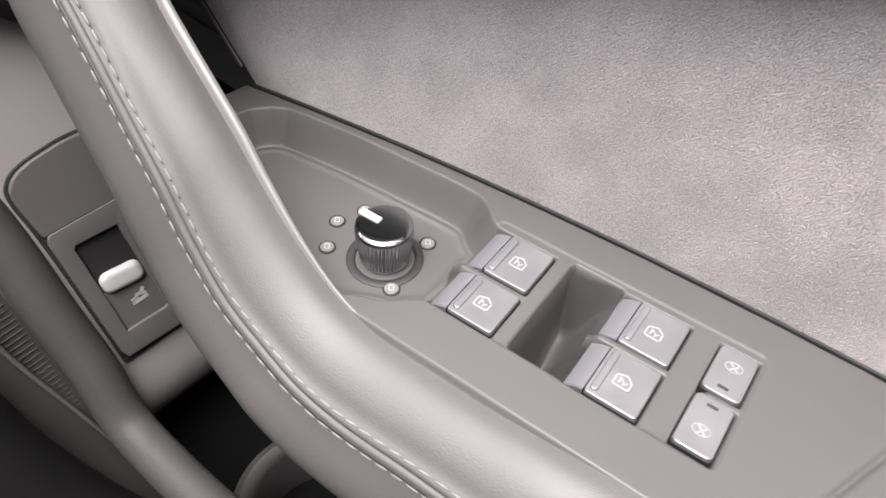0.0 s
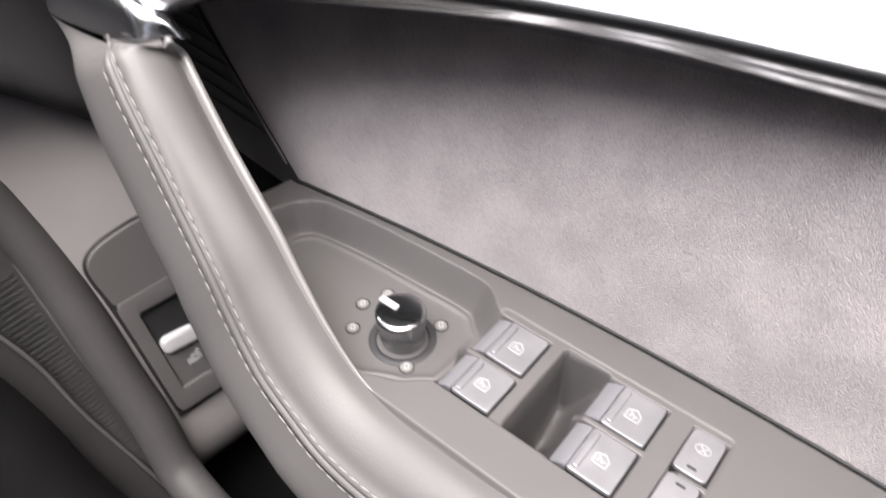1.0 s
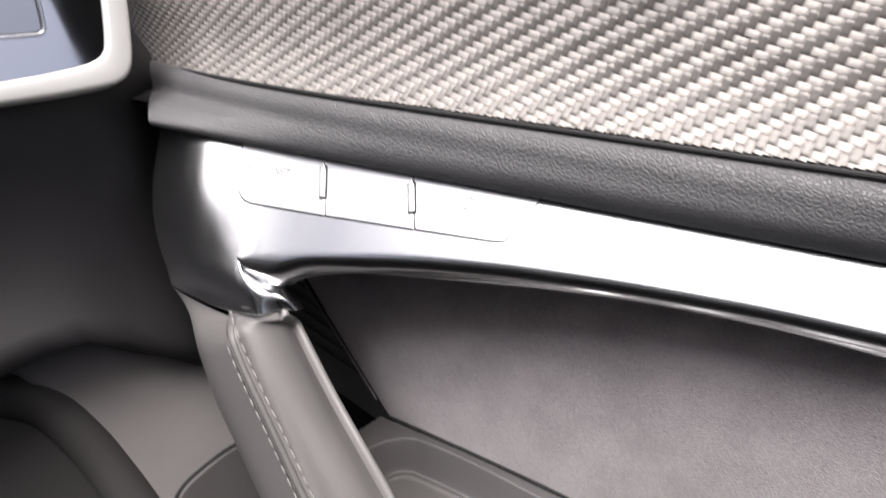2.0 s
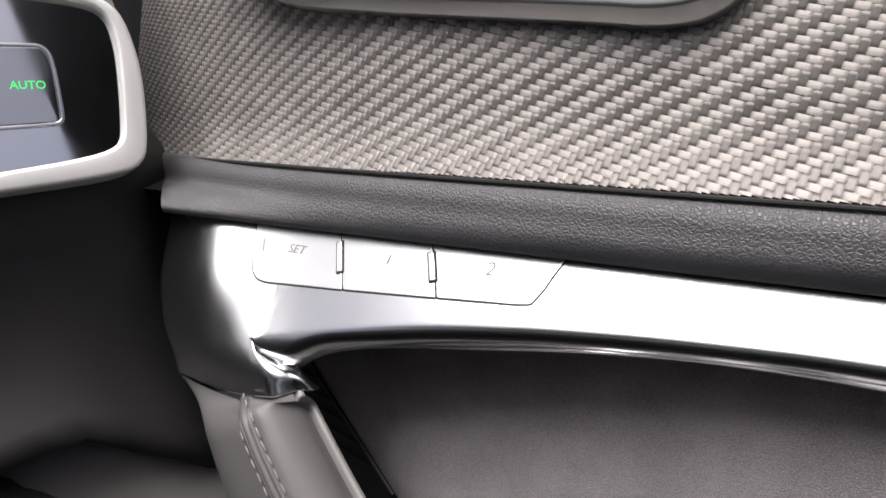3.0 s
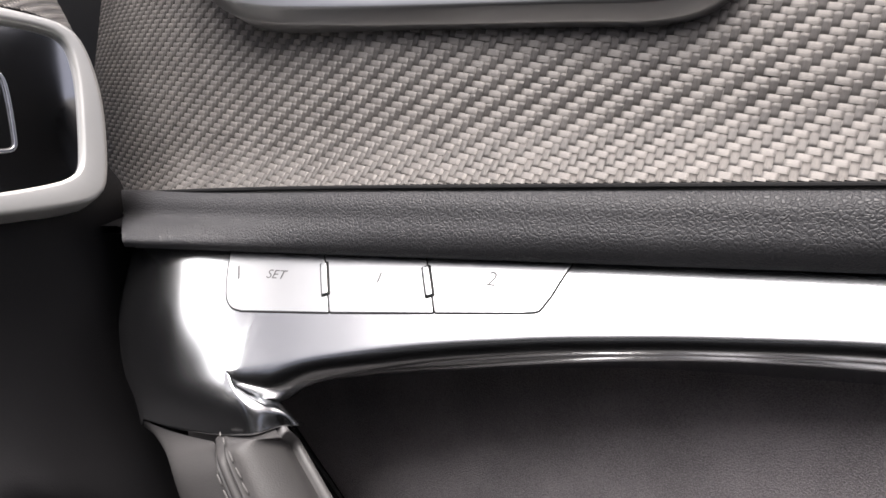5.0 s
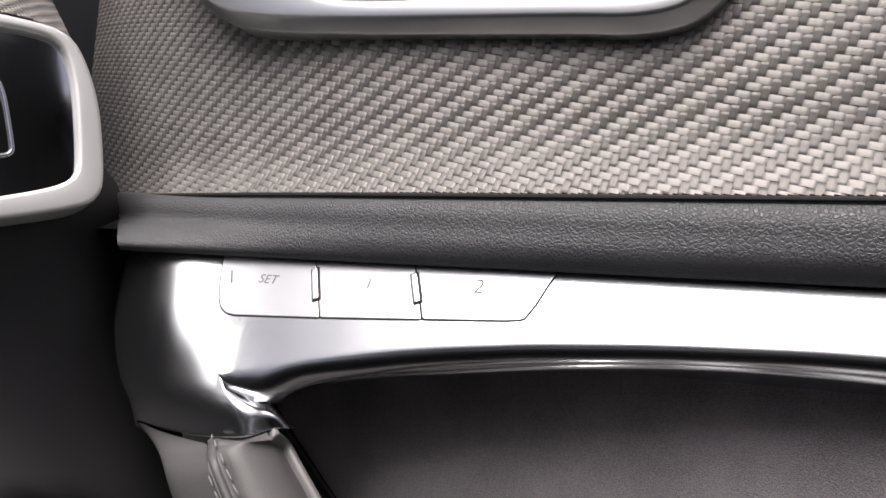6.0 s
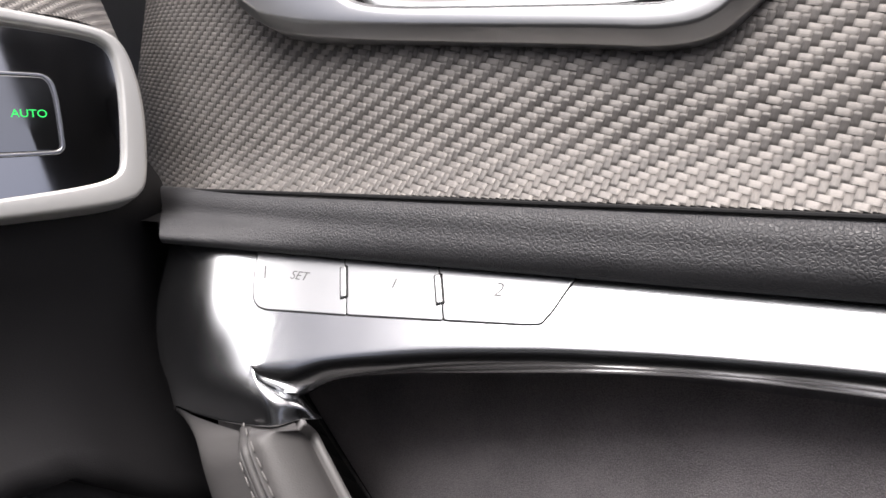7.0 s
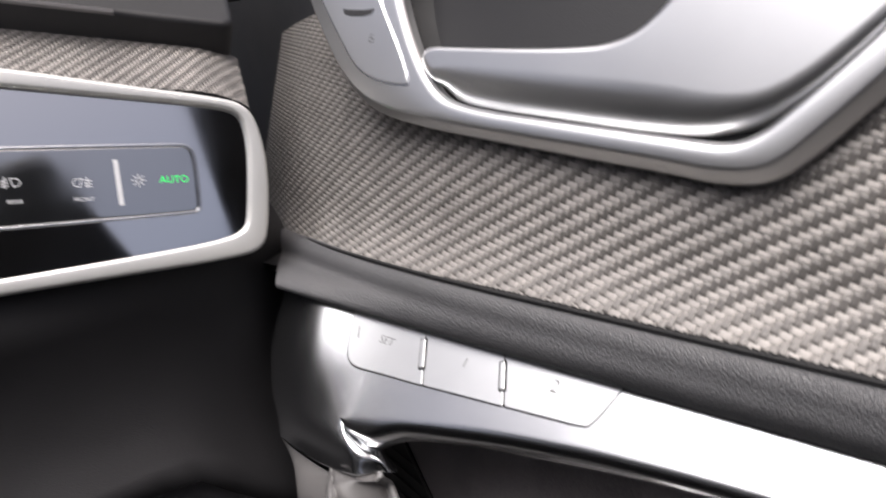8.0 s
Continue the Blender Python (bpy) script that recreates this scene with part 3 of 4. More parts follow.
# the head follows the cap's lower edge, just under it
under_cap = [PLANE.at(a, b, d - 0.0013) for a, b, d in dense(CAP[4], 201)[::5]]
head_l, head_r = curve(under_cap[21::-2], 30), curve(under_cap[21:32], 26)
HEADW = 1 - smooth(np.arange(N_ARM), 0, 15)
S = S + np.outer(HEADW, head_l[0] - S[0])
R = R + np.outer(HEADW, head_r[-1] - R[0])
LOW = np.clip((np.arange(N_ARM) - 62) / 28, 0, 1)                 # the lower run is fuller
rows_l, rows_r = [], []
LEFTW = np.clip(1 - np.arange(N_ARM) / 24, 0, 1)
for s, r, up, low, w, wl in zip(S, R, UP, LOW, HEADW, LEFTW):
    y = np.array((0.0, 1.0, 0.0))
    full = [(-0.0007, -0.0034), (-0.0028, -0.008), (-0.0060, -0.016), (-0.0073, -0.024), (-0.0060, -0.031), (-0.0010, -0.0375), (0.0085, -0.0420), (0.022, -0.0425), (0.040, -0.039)]
    fuller = [(-0.0008, -0.0034), (-0.0032, -0.008), (-0.0075, -0.016), (-0.0100, -0.024), (-0.0095, -0.031), (-0.0055, -0.038), (0.0040, -0.0430), (0.020, -0.0435), (0.040, -0.039)]
    left = [s + (p + (m - p) * low) * y + (q + (n - q) * low) * up for (p, q), (m, n) in zip(full, fuller)]
    ease = np.linspace(1, 0, 30)[:, None] ** 2
    rows_l.append(curve(left, 30) * (1 - wl) + (s + head_l - head_l[0] + (left[0] - s) * ease) * wl)
    q = r - s
    out = (up - q * (up @ q) / (q @ q))
    out /= np.linalg.norm(out)
    right = [s + 0.0030 * y + 0.0016 * up, s + 0.0010 * y + 0.0021 * up, s + 0.0002 * y + 0.0034 * up, s + 0.20 * q + 0.0036 * out, s + 0.38 * q + 0.0052 * out, s + 0.62 * q + 0.0055 * out, s + 0.84 * q + 0.0036 * out, s + 0.95 * q + 0.0012 * out, r]
    ease = np.linspace(1, 0, 26)[:, None] ** 2
    rows_r.append(curve(right, 26) * (1 - w) + (s + head_r - head_r[0] + (right[0] - s) * ease) * w)
v, f = grid(rows_l)
put("outer_leather", mesh("outer_leather", v, f, angle=0), LEATHER, arm, "smooth grey leather")
v, f = grid(rows_r)
R = np.array([r[-1] for r in rows_r])
put("inner_leather", mesh("inner_leather", v, f, angle=0), LEATHER, arm, "smooth grey leather with fine creases")
# welt between the two rows of stitches
IN = np.array((0.0, 1.0, 0.0))
rows = [[s - 0.0004 * IN - 0.0036 * u, s + 0.0012 * IN - 0.0025 * u, s - 0.0008 * IN - 0.0014 * u, s - 0.0012 * IN - 0.0003 * u,
         s - 0.0004 * IN + 0.0008 * u, s + 0.0022 * IN + 0.0015 * u, s + 0.0040 * IN + 0.0018 * u] for s, u in zip(S, UP)]
rows = [curve(r, 14) for r in rows][1:]
v, f = grid(rows)
put("welt", mesh("welt", v, f, angle=0), LEATHER, arm, "raised leather seam between two stitch rows")
# thin shell edge along the inner side, and the closing skin behind
rows = []
for s, r, u in zip(S, R, UP):
    y = np.array((0.0, 1.0, 0.0))
    rows.append(curve([r - 0.0002 * u, r + 0.0004 * y - 0.0026 * u, r + 0.0010 * y - 0.0024 * u, r + 0.0014 * y + 0.0008 * u, r + 0.0036 * y + 0.0018 * u, r + 0.0054 * y - 0.0006 * u, r + 0.006 * y - 0.012 * u, r + 0.001 * y - 0.030 * u], 18))
thin = [1 - 0.75 * float(smooth(np.array(k), 50, 96)) for k in range(100)]
v, f = grid([np.array(r) * t + R[k] * (1 - t) for k, (r, t) in enumerate(zip(rows, thin))])
put("handle_shell", mesh("handle_shell", v, f, angle=0), SHELL, arm, "slim grey plastic shell edge")

# stitches: short slanted thread capsules, two rows
bm = bmesh.new()
bmesh.ops.create_uvsphere(bm, u_segments=6, v_segments=5, radius=1.0)
for w in bm.verts:
    w.co = Vector((w.co.x * 0.00285, w.co.y * 0.00042, w.co.z * 0.00038))
stitch_mesh = bpy.data.meshes.new("stitch")
bm.to_mesh(stitch_mesh)
bm.free()
stitch_mesh.shade_smooth()
stitch_mesh.materials.append(THREAD)
length = np.r_[0, np.cumsum(np.linalg.norm(np.diff(S, axis=0), axis=1))]
rng = random.Random(4)
for side in (-1, 1):
    x = 0.0070 + 0.0018 * (side > 0)
    while x < 0.345:
        p = np.array([np.interp(x, length, S[:, k]) for k in range(3)])
        t = np.array([np.interp(x + 0.002, length, S[:, k]) - np.interp(x - 0.002, length, S[:, k]) for k in range(3)])
        u = np.array([-t[2], 0, t[0]]) / math.hypot(t[0], t[2])
        q = np.array([np.interp(x, length, R[:, k]) for k in range(3)]) - p
        p = p + 0.0042 * u + 0.0022 * q / np.linalg.norm(q) if side > 0 else p - 0.0040 * u - np.array((0, 0.0010, 0))
        out = Vector((0, -1, 0)) if side < 0 else Vector((0, -0.55, 0)) + 0.83 * Vector(u)
        d = Vector(t).normalized()
        out = (out - d.dot(out) * d).normalized()
        w = out.normalized().cross(d)
        d = (d + (0.05 + rng.uniform(-0.04, 0.04)) * w).normalized()
        m = Matrix((d, out.normalized().cross(d), out.normalized())).transposed().to_4x4()
        m.translation = Vector(p) + 0.0002 * out
        ob = new("stitch", stitch_mesh)
        under(ob, arm)
        ob.matrix_basis = m
        x += 0.0062 + rng.uniform(-0.0003, 0.0003)

# ---------- switch console ----------
console = thing("switch_console", (0.0, 0.23, 0.75), "grey plastic door console with window, mirror and child lock switches", "console")


xs = np.r_[np.arange(-0.172, 0.0965, 0.0006), np.arange(0.0970, 0.1500, 0.0009), np.linspace(0.152, 0.40, 40)]
ys = np.arange(0.1800, 0.2775, 0.0006)
X, Y = np.meshgrid(xs, ys, indexing="ij")
H = np.full(X.shape, 0.800) + 0.0008 * smooth(Y, 0.255, 0.272)
H -= 0.0040 * smooth(0.1842 - Y, 0, 0.0035)
dial = rounded([(-0.158, 0.200), (-0.150, 0.2535), (-0.110, 0.2605), (-0.067, 0.2625), (-0.0345, 0.2640), (-0.0250, 0.2600), (-0.0190, 0.2535), (-0.0100, 0.2520),
                (-0.0100, 0.2045), (-0.0195, 0.2000), (-0.0275, 0.1915), (-0.0360, 0.1890), (-0.0500, 0.1800), (-0.100, 0.170), (-0.158, 0.170)], 2)
dd = inside(X, Y, dial)
H -= 0.0165 * np.clip(0.5 * smooth(dd, 0.0, 0.0125) + 0.5 * np.clip((dd - 0.001) / 0.0105, 0, 1), 0, 1)
H += 0.0010 * np.exp(-((dd + 0.0008) / 0.0018) ** 2) + 0.0007 * np.exp(-((dd - 0.0135) / 0.0016) ** 2)
switch = inside(X, Y, box_outline(-0.0175, 0.2030, 0.0920, 0.2548, 0.003))
both = np.maximum(dd, switch)
H += 0.0012 * np.exp(-((both + 0.0016) / 0.0013) ** 2) * smooth(Y, 0.232, 0.240)
H = np.where(switch > -0.002, np.minimum(H, 0.800 - 0.0012 * smooth(switch, -0.0014, 0.0008)), H)
for x0, x1, y0, y1, z in ((-0.0160, 0.0108, 0.2032, 0.2502, 0.787), (0.0386, 0.0656, 0.2032, 0.2510, 0.787), (0.0760, 0.0904, 0.2040, 0.2512, 0.790)):
    pocket = inside(X, Y, [(x0, y0), (x1, y0), (x1, y1), (x0, y1)])
    H = np.minimum(H, 0.7992 - (0.7992 - z) * smooth(pocket, -0.0002, 0.0008))
well = inside(X, Y, box_outline(0.0168, 0.2036, 0.0395, 0.2525, 0.002))
scoop = 0.7450 + 0.034 * smooth(X, 0.0200, 0.0400) + 0.012 * smooth(Y, 0.236, 0.2525)
H = np.where(well > 0, np.minimum(H, 0.7990 - (0.7990 - scoop) * smooth(well, 0.0, 0.0022)), H)
for x0, x1, yc in ((-0.0205, 0.0112, 0.2255), (0.0360, 0.0662, 0.2275), (0.0755, 0.0912, 0.2282)):
    bar = np.minimum(np.minimum(X - x0, x1 - X), 0.0013 - np.abs(Y - yc))
    H = np.where(bar > -0.0016, np.maximum(H, 0.7990 - 0.013 * smooth(-bar, -0.0002, 0.0016) - 0.004 * smooth(x0 + 0.005 - X, 0, 0.005)), H)
H -= 0.010 * smooth(Y - suede_foot(X) + 0.0022, 0.0, 0.0020)
H -= 0.03 * smooth(-0.1715 + 0.16 * np.maximum(0, Y - 0.200) - X, 0.0, 0.0025)
# seam of the rear armrest pad
line = np.abs((X - 0.1227) - (Y - 0.216) * (0.0102 / 0.025))
H -= 0.0016 * np.exp(-(line / 0.0010) ** 2)
verts = np.stack([X, Y, H], -1).reshape(-1, 3)
nx, ny = X.shape
ii, jj = np.meshgrid(np.arange(nx - 1), np.arange(ny - 1), indexing="ij")
k = ii * ny + jj
quads = np.stack([k, k + ny, k + ny + 1, k + 1], -1).reshape(-1, 4)
me = bpy.data.meshes.new("console_body")
me.from_pydata(verts.tolist(), [], quads.tolist())
me.shade_smooth()
put("console_body", me, PLASTIC, console, "grey soft-touch plastic moulding with switch pockets")

# black bead that paints the shadow gap between the console and the suede
joint = [(x, suede_foot(x) - 0.0004, 0.7990) for x in np.linspace(-0.158, 0.40, 60)]
v, f = tube(joint, 0.0010, 8)
put("shadow_gap_bead", mesh("shadow_gap_bead", v, f), BLACK, console, "black bead for the shadow gap along the suede")

FLAT = Face((0, 0, 0.800), (1, 0, 0), (0, 1, 0))


def window_switch(x, y0, y1):
    """A metallic rocker: top cap with a ridge and a window sign, and the sloping front lip."""
    body = put("window_switch", mesh("window_switch", *plate(FLAT, rounded(box_outline(x + 0.0072, y0 + 0.0005, x + 0.0248, y1 - 0.0005, 0.0008), 1), 0.0005, top=0.0003, skirt=0.009)), SWITCH, console, "metallic grey window switch cap")
    # black plate under the cap paints the shade of the gap round it
    rim = rounded(box_outline(x + 0.0070, y0 - 0.0002, x + 0.0256, y1 + 0.0002, 0.0008), 1)
    put("gap_shade", mesh("gap_shade", *plate(FLAT, rim, 0.0001, top=-0.0011, skirt=0.009)), BLACK, body, "black plate for the shaded gap round the cap")
    rows = []
    for t in np.linspace(0, 1, 9):
        z = 0.8000 - 0.0010 * t - 0.0020 * t * t
        xx = x + 0.0064 - 0.0066 * t
        rows.append([(xx, y0 + 0.0004, z - 0.007), (xx, y0 + 0.0003, z - 0.0006), (xx, y0 + 0.0008, z), (xx, y1 - 0.0008, z), (xx, y1 - 0.0003, z - 0.0006), (xx, y1 - 0.0004, z - 0.007)])
    rows.append([(p[0] - 0.0006, p[1], p[2] - 0.002 - 0.006 * (0 < n < 5)) for n, p in enumerate(rows[-1])])
    v, f = grid(rows)
    put("switch_lip", mesh("switch_lip", v, f), SWITCH_EDGE, body, "darker sloping front lip")
    v, f = plate(FLAT, rounded(box_outline(x + 0.0085, y0 + 0.0022, x + 0.0101, y1 - 0.0022, 0.0006), 1), 0.0006, top=0.0011, skirt=0.0006)
    put("ridge", mesh("ridge", v, f), SWITCH, body)
    a, b = x + 0.0158, (y0 + y1) / 2
    sign = Face(FLAT.at(a, b, 0.0003), (0.0, -1, 0), (1.0, 0, 0))
    s = 0.0030
    lines = [[(-0.9 * s, 0.2 * s), (-0.2 * s, 1.0 * s), (0.9 * s, 1.0 * s), (0.9 * s, -0.9 * s), (-0.5 * s, -0.9 * s), (-0.9 * s, 0.2 * s)],
             [(-0.3 * s, -0.35 * s), (0.0, 0.05 * s), (0.35 * s, 0.30 * s)], [(-0.05 * s, -0.3 * s), (0.4 * s, -0.35 * s)], [(0.1 * s, 0.55 * s), (0.5 * s, 0.2 * s)]]
    strokes("window_sign", sign, lines, 0.0005, SIGN, body, 0.0002, "pale printed window sign")


for x in (-0.0152, 0.0396):
    window_switch(x, 0.2040, 0.2240 + (0.0015 if x > 0 else 0))
    window_switch(x, 0.2272 + (0.0017 if x > 0 else 0), 0.2490 + (0.0012 if x > 0 else 0))


def lock_switch(y0, y1, low):
    body = put("child_lock_switch", mesh("child_lock_switch", *plate(FLAT, rounded(box_outline(0.0770, y0 + 0.0005, 0.0892, y1 - 0.0005, 0.0016), 1), 0.0005, top=0.0004, skirt=0.009)), SWITCH, console, "metallic grey child lock switch")
    # black rim plate: the gap's shade as colour, as on the window switches
    rim = rounded(box_outline(0.0763, y0 - 0.0002, 0.0899, y1 + 0.0002, 0.0016), 1)
    put("gap_shade", mesh("gap_shade", *plate(FLAT, rim, 0.0001, top=-0.0009, skirt=0.009)), BLACK, body, "black plate for the shaded gap round the cap")
    b = y0 + 0.0032 if low else y1 - 0.0032
    v, f = plate(FLAT, box_outline(0.0812, b - 0.0005, 0.0848, b + 0.0005, 0.0003), 0.0001, top=0.0006, skirt=0.0003)
    put("slot_lamp", mesh("slot_lamp", v, f), DARK, body)
    sign = Face(FLAT.at(0.0832, (y0 + y1) / 2 + (0.0025 if low else -0.0025), 0.0004), (0, -1, 0), (1, 0, 0))
    lines = [[(0.0021 * math.cos(w), 0.0030 * math.sin(w)) for w in np.linspace(0, 2 * math.pi, 15)], [(-0.0012, -0.0012), (0.0012, 0.0014)], [(-0.0010, 0.0012), (0.0004, 0.0002), (0.0013, -0.0008)]]
    strokes("lock_sign", sign, lines, 0.0005, SIGN, body, 0.0002, "pale printed child lock sign")


lock_switch(0.2295, 0.2502, True)
lock_switch(0.2050, 0.2268, False)

# mirror knob with its position marks
BOWL = Face((0, 0, 0.7836), (1, 0, 0), (0, 1, 0))
KX, KY = -0.0500, 0.2205
v, f = revolve(BOWL, KX, KY, [(0.0158, -0.001), (0.0158, 0.0003), (0.0150, 0.0007), (0.0128, 0.0008), (0.0122, 0.0004), (0.0118, -0.0008), (0.0100, -0.0010)])
put("knob_collar", mesh("knob_collar", v, f), DARK, console, "dark satin collar round the mirror knob")
n = 176
rows = []
for r, h, deep in ((0.0094, 0.0000, 0), (0.0096, 0.0010, 0), (0.0102, 0.0018, 1), (0.0116, 0.0166, 1), (0.0116, 0.0174, 0), (0.0116, 0.0182, 0), (0.0113, 0.0191, 0), (0.0107, 0.0193, 0)):
    rows.append([BOWL.at(KX + (r - deep * 0.0008 * (k % 4 in (2, 3))) * math.cos(2 * math.pi * k / n), KY + (r - deep * 0.0008 * (k % 4 in (2, 3))) * math.sin(2 * math.pi * k / n), h) for k in range(n)])
v, f = grid(rows, True)
f.append(tuple(range(len(v) - n, len(v))))
knob = put("mirror_knob", mesh("mirror_knob", v, f, angle=50), KNOB, console, "ribbed dark metal mirror adjuster knob")
v, f = revolve(BOWL, KX, KY, [(0.0112, 0.0185), (0.01115, 0.0192), (0.0106, 0.0197), (0.0093, 0.01985), (0.004, 0.0199)], 64)
put("knob_cap", mesh("knob_cap", v, f), INSERT, knob, "gloss black knob cap")
w = radians(180)
point = Face(BOWL.at(KX, KY, 0.0199), (math.cos(w), math.sin(w), 0), (-math.sin(w), math.cos(w), 0))
v, f = plate(point, rounded(box_outline(0.0022, -0.0014, 0.0116, 0.0014, 0.0003), 1), 0.0003, top=0.0005, skirt=0.001)
put("pointer", mesh("pointer", v, f), SIGN, knob, "pale pointer bar")
for x, y in ((-0.0790, 0.2243), (-0.0722, 0.2104), (-0.0377, 0.2093), (-0.0410, 0.2375), (-0.0740, 0.2365)):
    v, f = revolve(BOWL, x, y, [(0.0036, -0.0006), (0.0036, 0.0003), (0.0033, 0.0004), (0.0031, 0.0000), (0.0029, 0.0000)], 24)
    mark = put("position_mark", mesh("position_mark", v, f), BLACK, console, "round mirror position mark")
    v, f = revolve(BOWL, x, y, [(0.0029, -0.0004), (0.0029, 0.0005), (0.0026, 0.0008), (0.0012, 0.0009)], 24)
    put("mark_lens", mesh("mark_lens", v, f), LENS, mark)
    sign = Face(BOWL.at(x, y, 0.0009), (0.6, -0.8, 0), (0.8, 0.6, 0))
    strokes("mark_sign", sign, [[(-0.0013, -0.0009), (0.0013, -0.0009), (0.0013, 0.0009), (-0.0013, 0.0009), (-0.0013, -0.0009)]], 0.0004, SIGN, mark, 0.0002)

# ---------- metal strip with the seat memory keys ----------
strip = thing("metal_strip", (0.0, 0.26, 0.93), "satin aluminium trim strip that caps the pull handle", "trim strip")
# cap over the handle's head, and the face that runs back from it
LEVEL = CAP[:2] + [CAP[2][:7] + [(-0.18, -0.0555, 0), (-0.17, -0.0555, 0), (-0.16, -0.0555, 0), (-0.15, -0.0555, 0)]] + CAP[3:]


def between(k):
    """The cap's points at station k (0 front, 10 behind the tooth), top to bottom."""
    rows = [dense(r, 101) for r in (LEVEL if k <= 6 else CAP)]
    return [r[int(round(k * 10))] for r in rows]


cap_cols = [dense([tuple(p) for p in between(k)], 61) for k in np.arange(0, 6.01, 0.1)]
tooth_cols = [dense([tuple(p) for p in between(k)[2:]], 31) for k in np.arange(6, 10.01, 0.1)]
tooth_cols[0] = cap_cols[-1][30:]
fold = lambda c: np.vstack([c, c[-1] + (0.0, 0.0003, -0.0008), c[-1] + (0.0, 0.0010, -0.0030)])
v, f = grid([[PLANE.at(*p) for p in fold(c)] for c in cap_cols])
w, g = grid([[PLANE.at(*p) for p in fold(c)] for c in tooth_cols])
f += [tuple(q + len(v) for q in h) for h in g]
v = list(v) + list(w)
CREST = [(-0.1955, -0.0555, 0), (-0.1905, -0.0540, 0), (-0.1835, -0.0520, 0), (-0.1740, -0.0497, 0), (-0.1590, -0.0456, 0)]
EDGE = [CAP[2][6], CAP[2][7], CAP[2][8], CAP[2][9], (-0.1590, -0.0536, -0.0100)]
for a, b, r in ((-0.1278, -0.0384, 0.0072), (-0.1058, -0.0345, 0.0066), (-0.0849, -0.0316, 0.0062), (-0.0652, -0.0291, 0.0060), (-0.0288, -0.0259, 0.0058), (0.0037, -0.0241, 0.0056),
                (0.0271, -0.0233, 0.0056), (0.0724, -0.0232, 0.0056), (0.16, -0.0232, 0.0056), (0.30, -0.0232, 0.0056), (0.42, -0.0232, 0.0056)):
    CREST.append((a, b, 0))
    EDGE.append((a, b - r, -r))
CREST[0] = CAP[2][6]
HEAD_EDGE = [(a, np.interp(a, (-0.22, -0.17, -0.064, 0.029, 0.20, 0.42), (0.0004, 0.0006, -0.0012, -0.0035, -0.0045, -0.0045)), 0) for a, b, d in CREST]
rows = []
steps = np.arange(31)[:, None] / 30
bow = cap_cols[-1][:31] - (cap_cols[-1][0] + (cap_cols[-1][30] - cap_cols[-1][0]) * steps)
for i, (t0, c0, e0) in enumerate(zip(dense(HEAD_EDGE, 181), dense(CREST, 181), dense(EDGE, 181))):
    col = list(t0 + (c0 - t0) * steps + bow * max(0.0, 1 - i / 14))
    for k in range(1, 11):
        w = math.pi / 2 * k / 10
        q = c0 + (e0 - c0) * math.sin(w)
        q[2] = c0[2] + (e0[2] - c0[2]) * (1 - math.cos(w))
        col.append(q)
    col.append(col[-1] + (-0.006, 0.006, -0.014))
    rows.append([PLANE.at(*q) for q in col])
w, g = grid(rows)
f += [tuple(q + len(v) for q in h) for h in g]
v += list(w)
body = put("strip_body", mesh("strip_body", v, f, angle=0), ALU, strip, "satin aluminium face with rolled lower edge")
# return lip under the strip
lip = [(-0.182, -0.0600), (-0.170, -0.0578), (-0.1553, -0.0520), (-0.1315, -0.0457), (-0.0870, -0.0383), (-0.0478, -0.0325), (-0.0122, -0.0288), (0.0284, -0.0272), (0.0750, -0.0282), (0.16, -0.0285), (0.30, -0.0285), (0.42, -0.0285)]
rows = []
for a, b in curve(lip, 90):
    rows.append([PLANE.at(a - 0.9 * (k - 0.005), b + up, -k) for up, k in ((0.0040, 0.0050), (0.0012, 0.0085), (-0.0002, 0.0105), (-0.0010, 0.0125), (-0.0008, 0.0145), (0.0010, 0.018), (0.004, 0.026), (0.006, 0.045))])
rows = [curve(r, 22) for r in rows]
v, f = grid(rows)
put("return_lip", mesh("return_lip", v, f, angle=0), ALU, strip, "polished return lip under the strip")


def key(name, outline, label):
    o = soft(outline, 0.0022)
    n = outward(o)
    gap = put("key_gap", mesh("key_gap", *plate(PLANE, o + n * 0.00042, 0.00005, top=0.00012, skirt=0.001)), BLACK, strip)
    me = mesh(name, *plate(PLANE, o - n * 0.00032, 0.00020, top=0.00040, skirt=0.0006, inset=0.0005, steps=3))
    return put(name, me, ALU_KEY, strip, label)


def corner(points, sharp):
    """Repeats the points that stay sharp under corner cutting."""
    out = []
    for k, p in enumerate(points):
        out += [p, p, p] if k in sharp else [p]
    return out


k_set = key("memory_key", [(-0.2172, -0.0008), (-0.2140, -0.0126), (-0.2112, -0.0202), (-0.2096, -0.0238), (-0.2072, -0.0272), (-0.2036, -0.0295), (-0.1988, -0.0303), (-0.1569, -0.0282), (-0.1687, -0.0004)], "aluminium seat memory key marked SET")
k_one = key("memory_key", [(-0.1686, -0.0004), (-0.1566, -0.0281), (-0.1126, -0.0253), (-0.1221, -0.0009)], "aluminium seat memory key marked 1")
k_two = key("memory_key", [(-0.1219, -0.0009), (-0.1123, -0.0252), (-0.0800, -0.0231), (-0.0735, -0.0222), (-0.0700, -0.0160), (-0.0680, -0.0108), (-0.0642, -0.0022)], "aluminium seat memory key marked 2")
for a0, a1, b0, b1 in ((-0.1664, -0.1608, -0.0068, -0.0208), (-0.1205, -0.1157, -0.0066, -0.0188)):
    d = np.array((a1 - a0, b1 - b0))
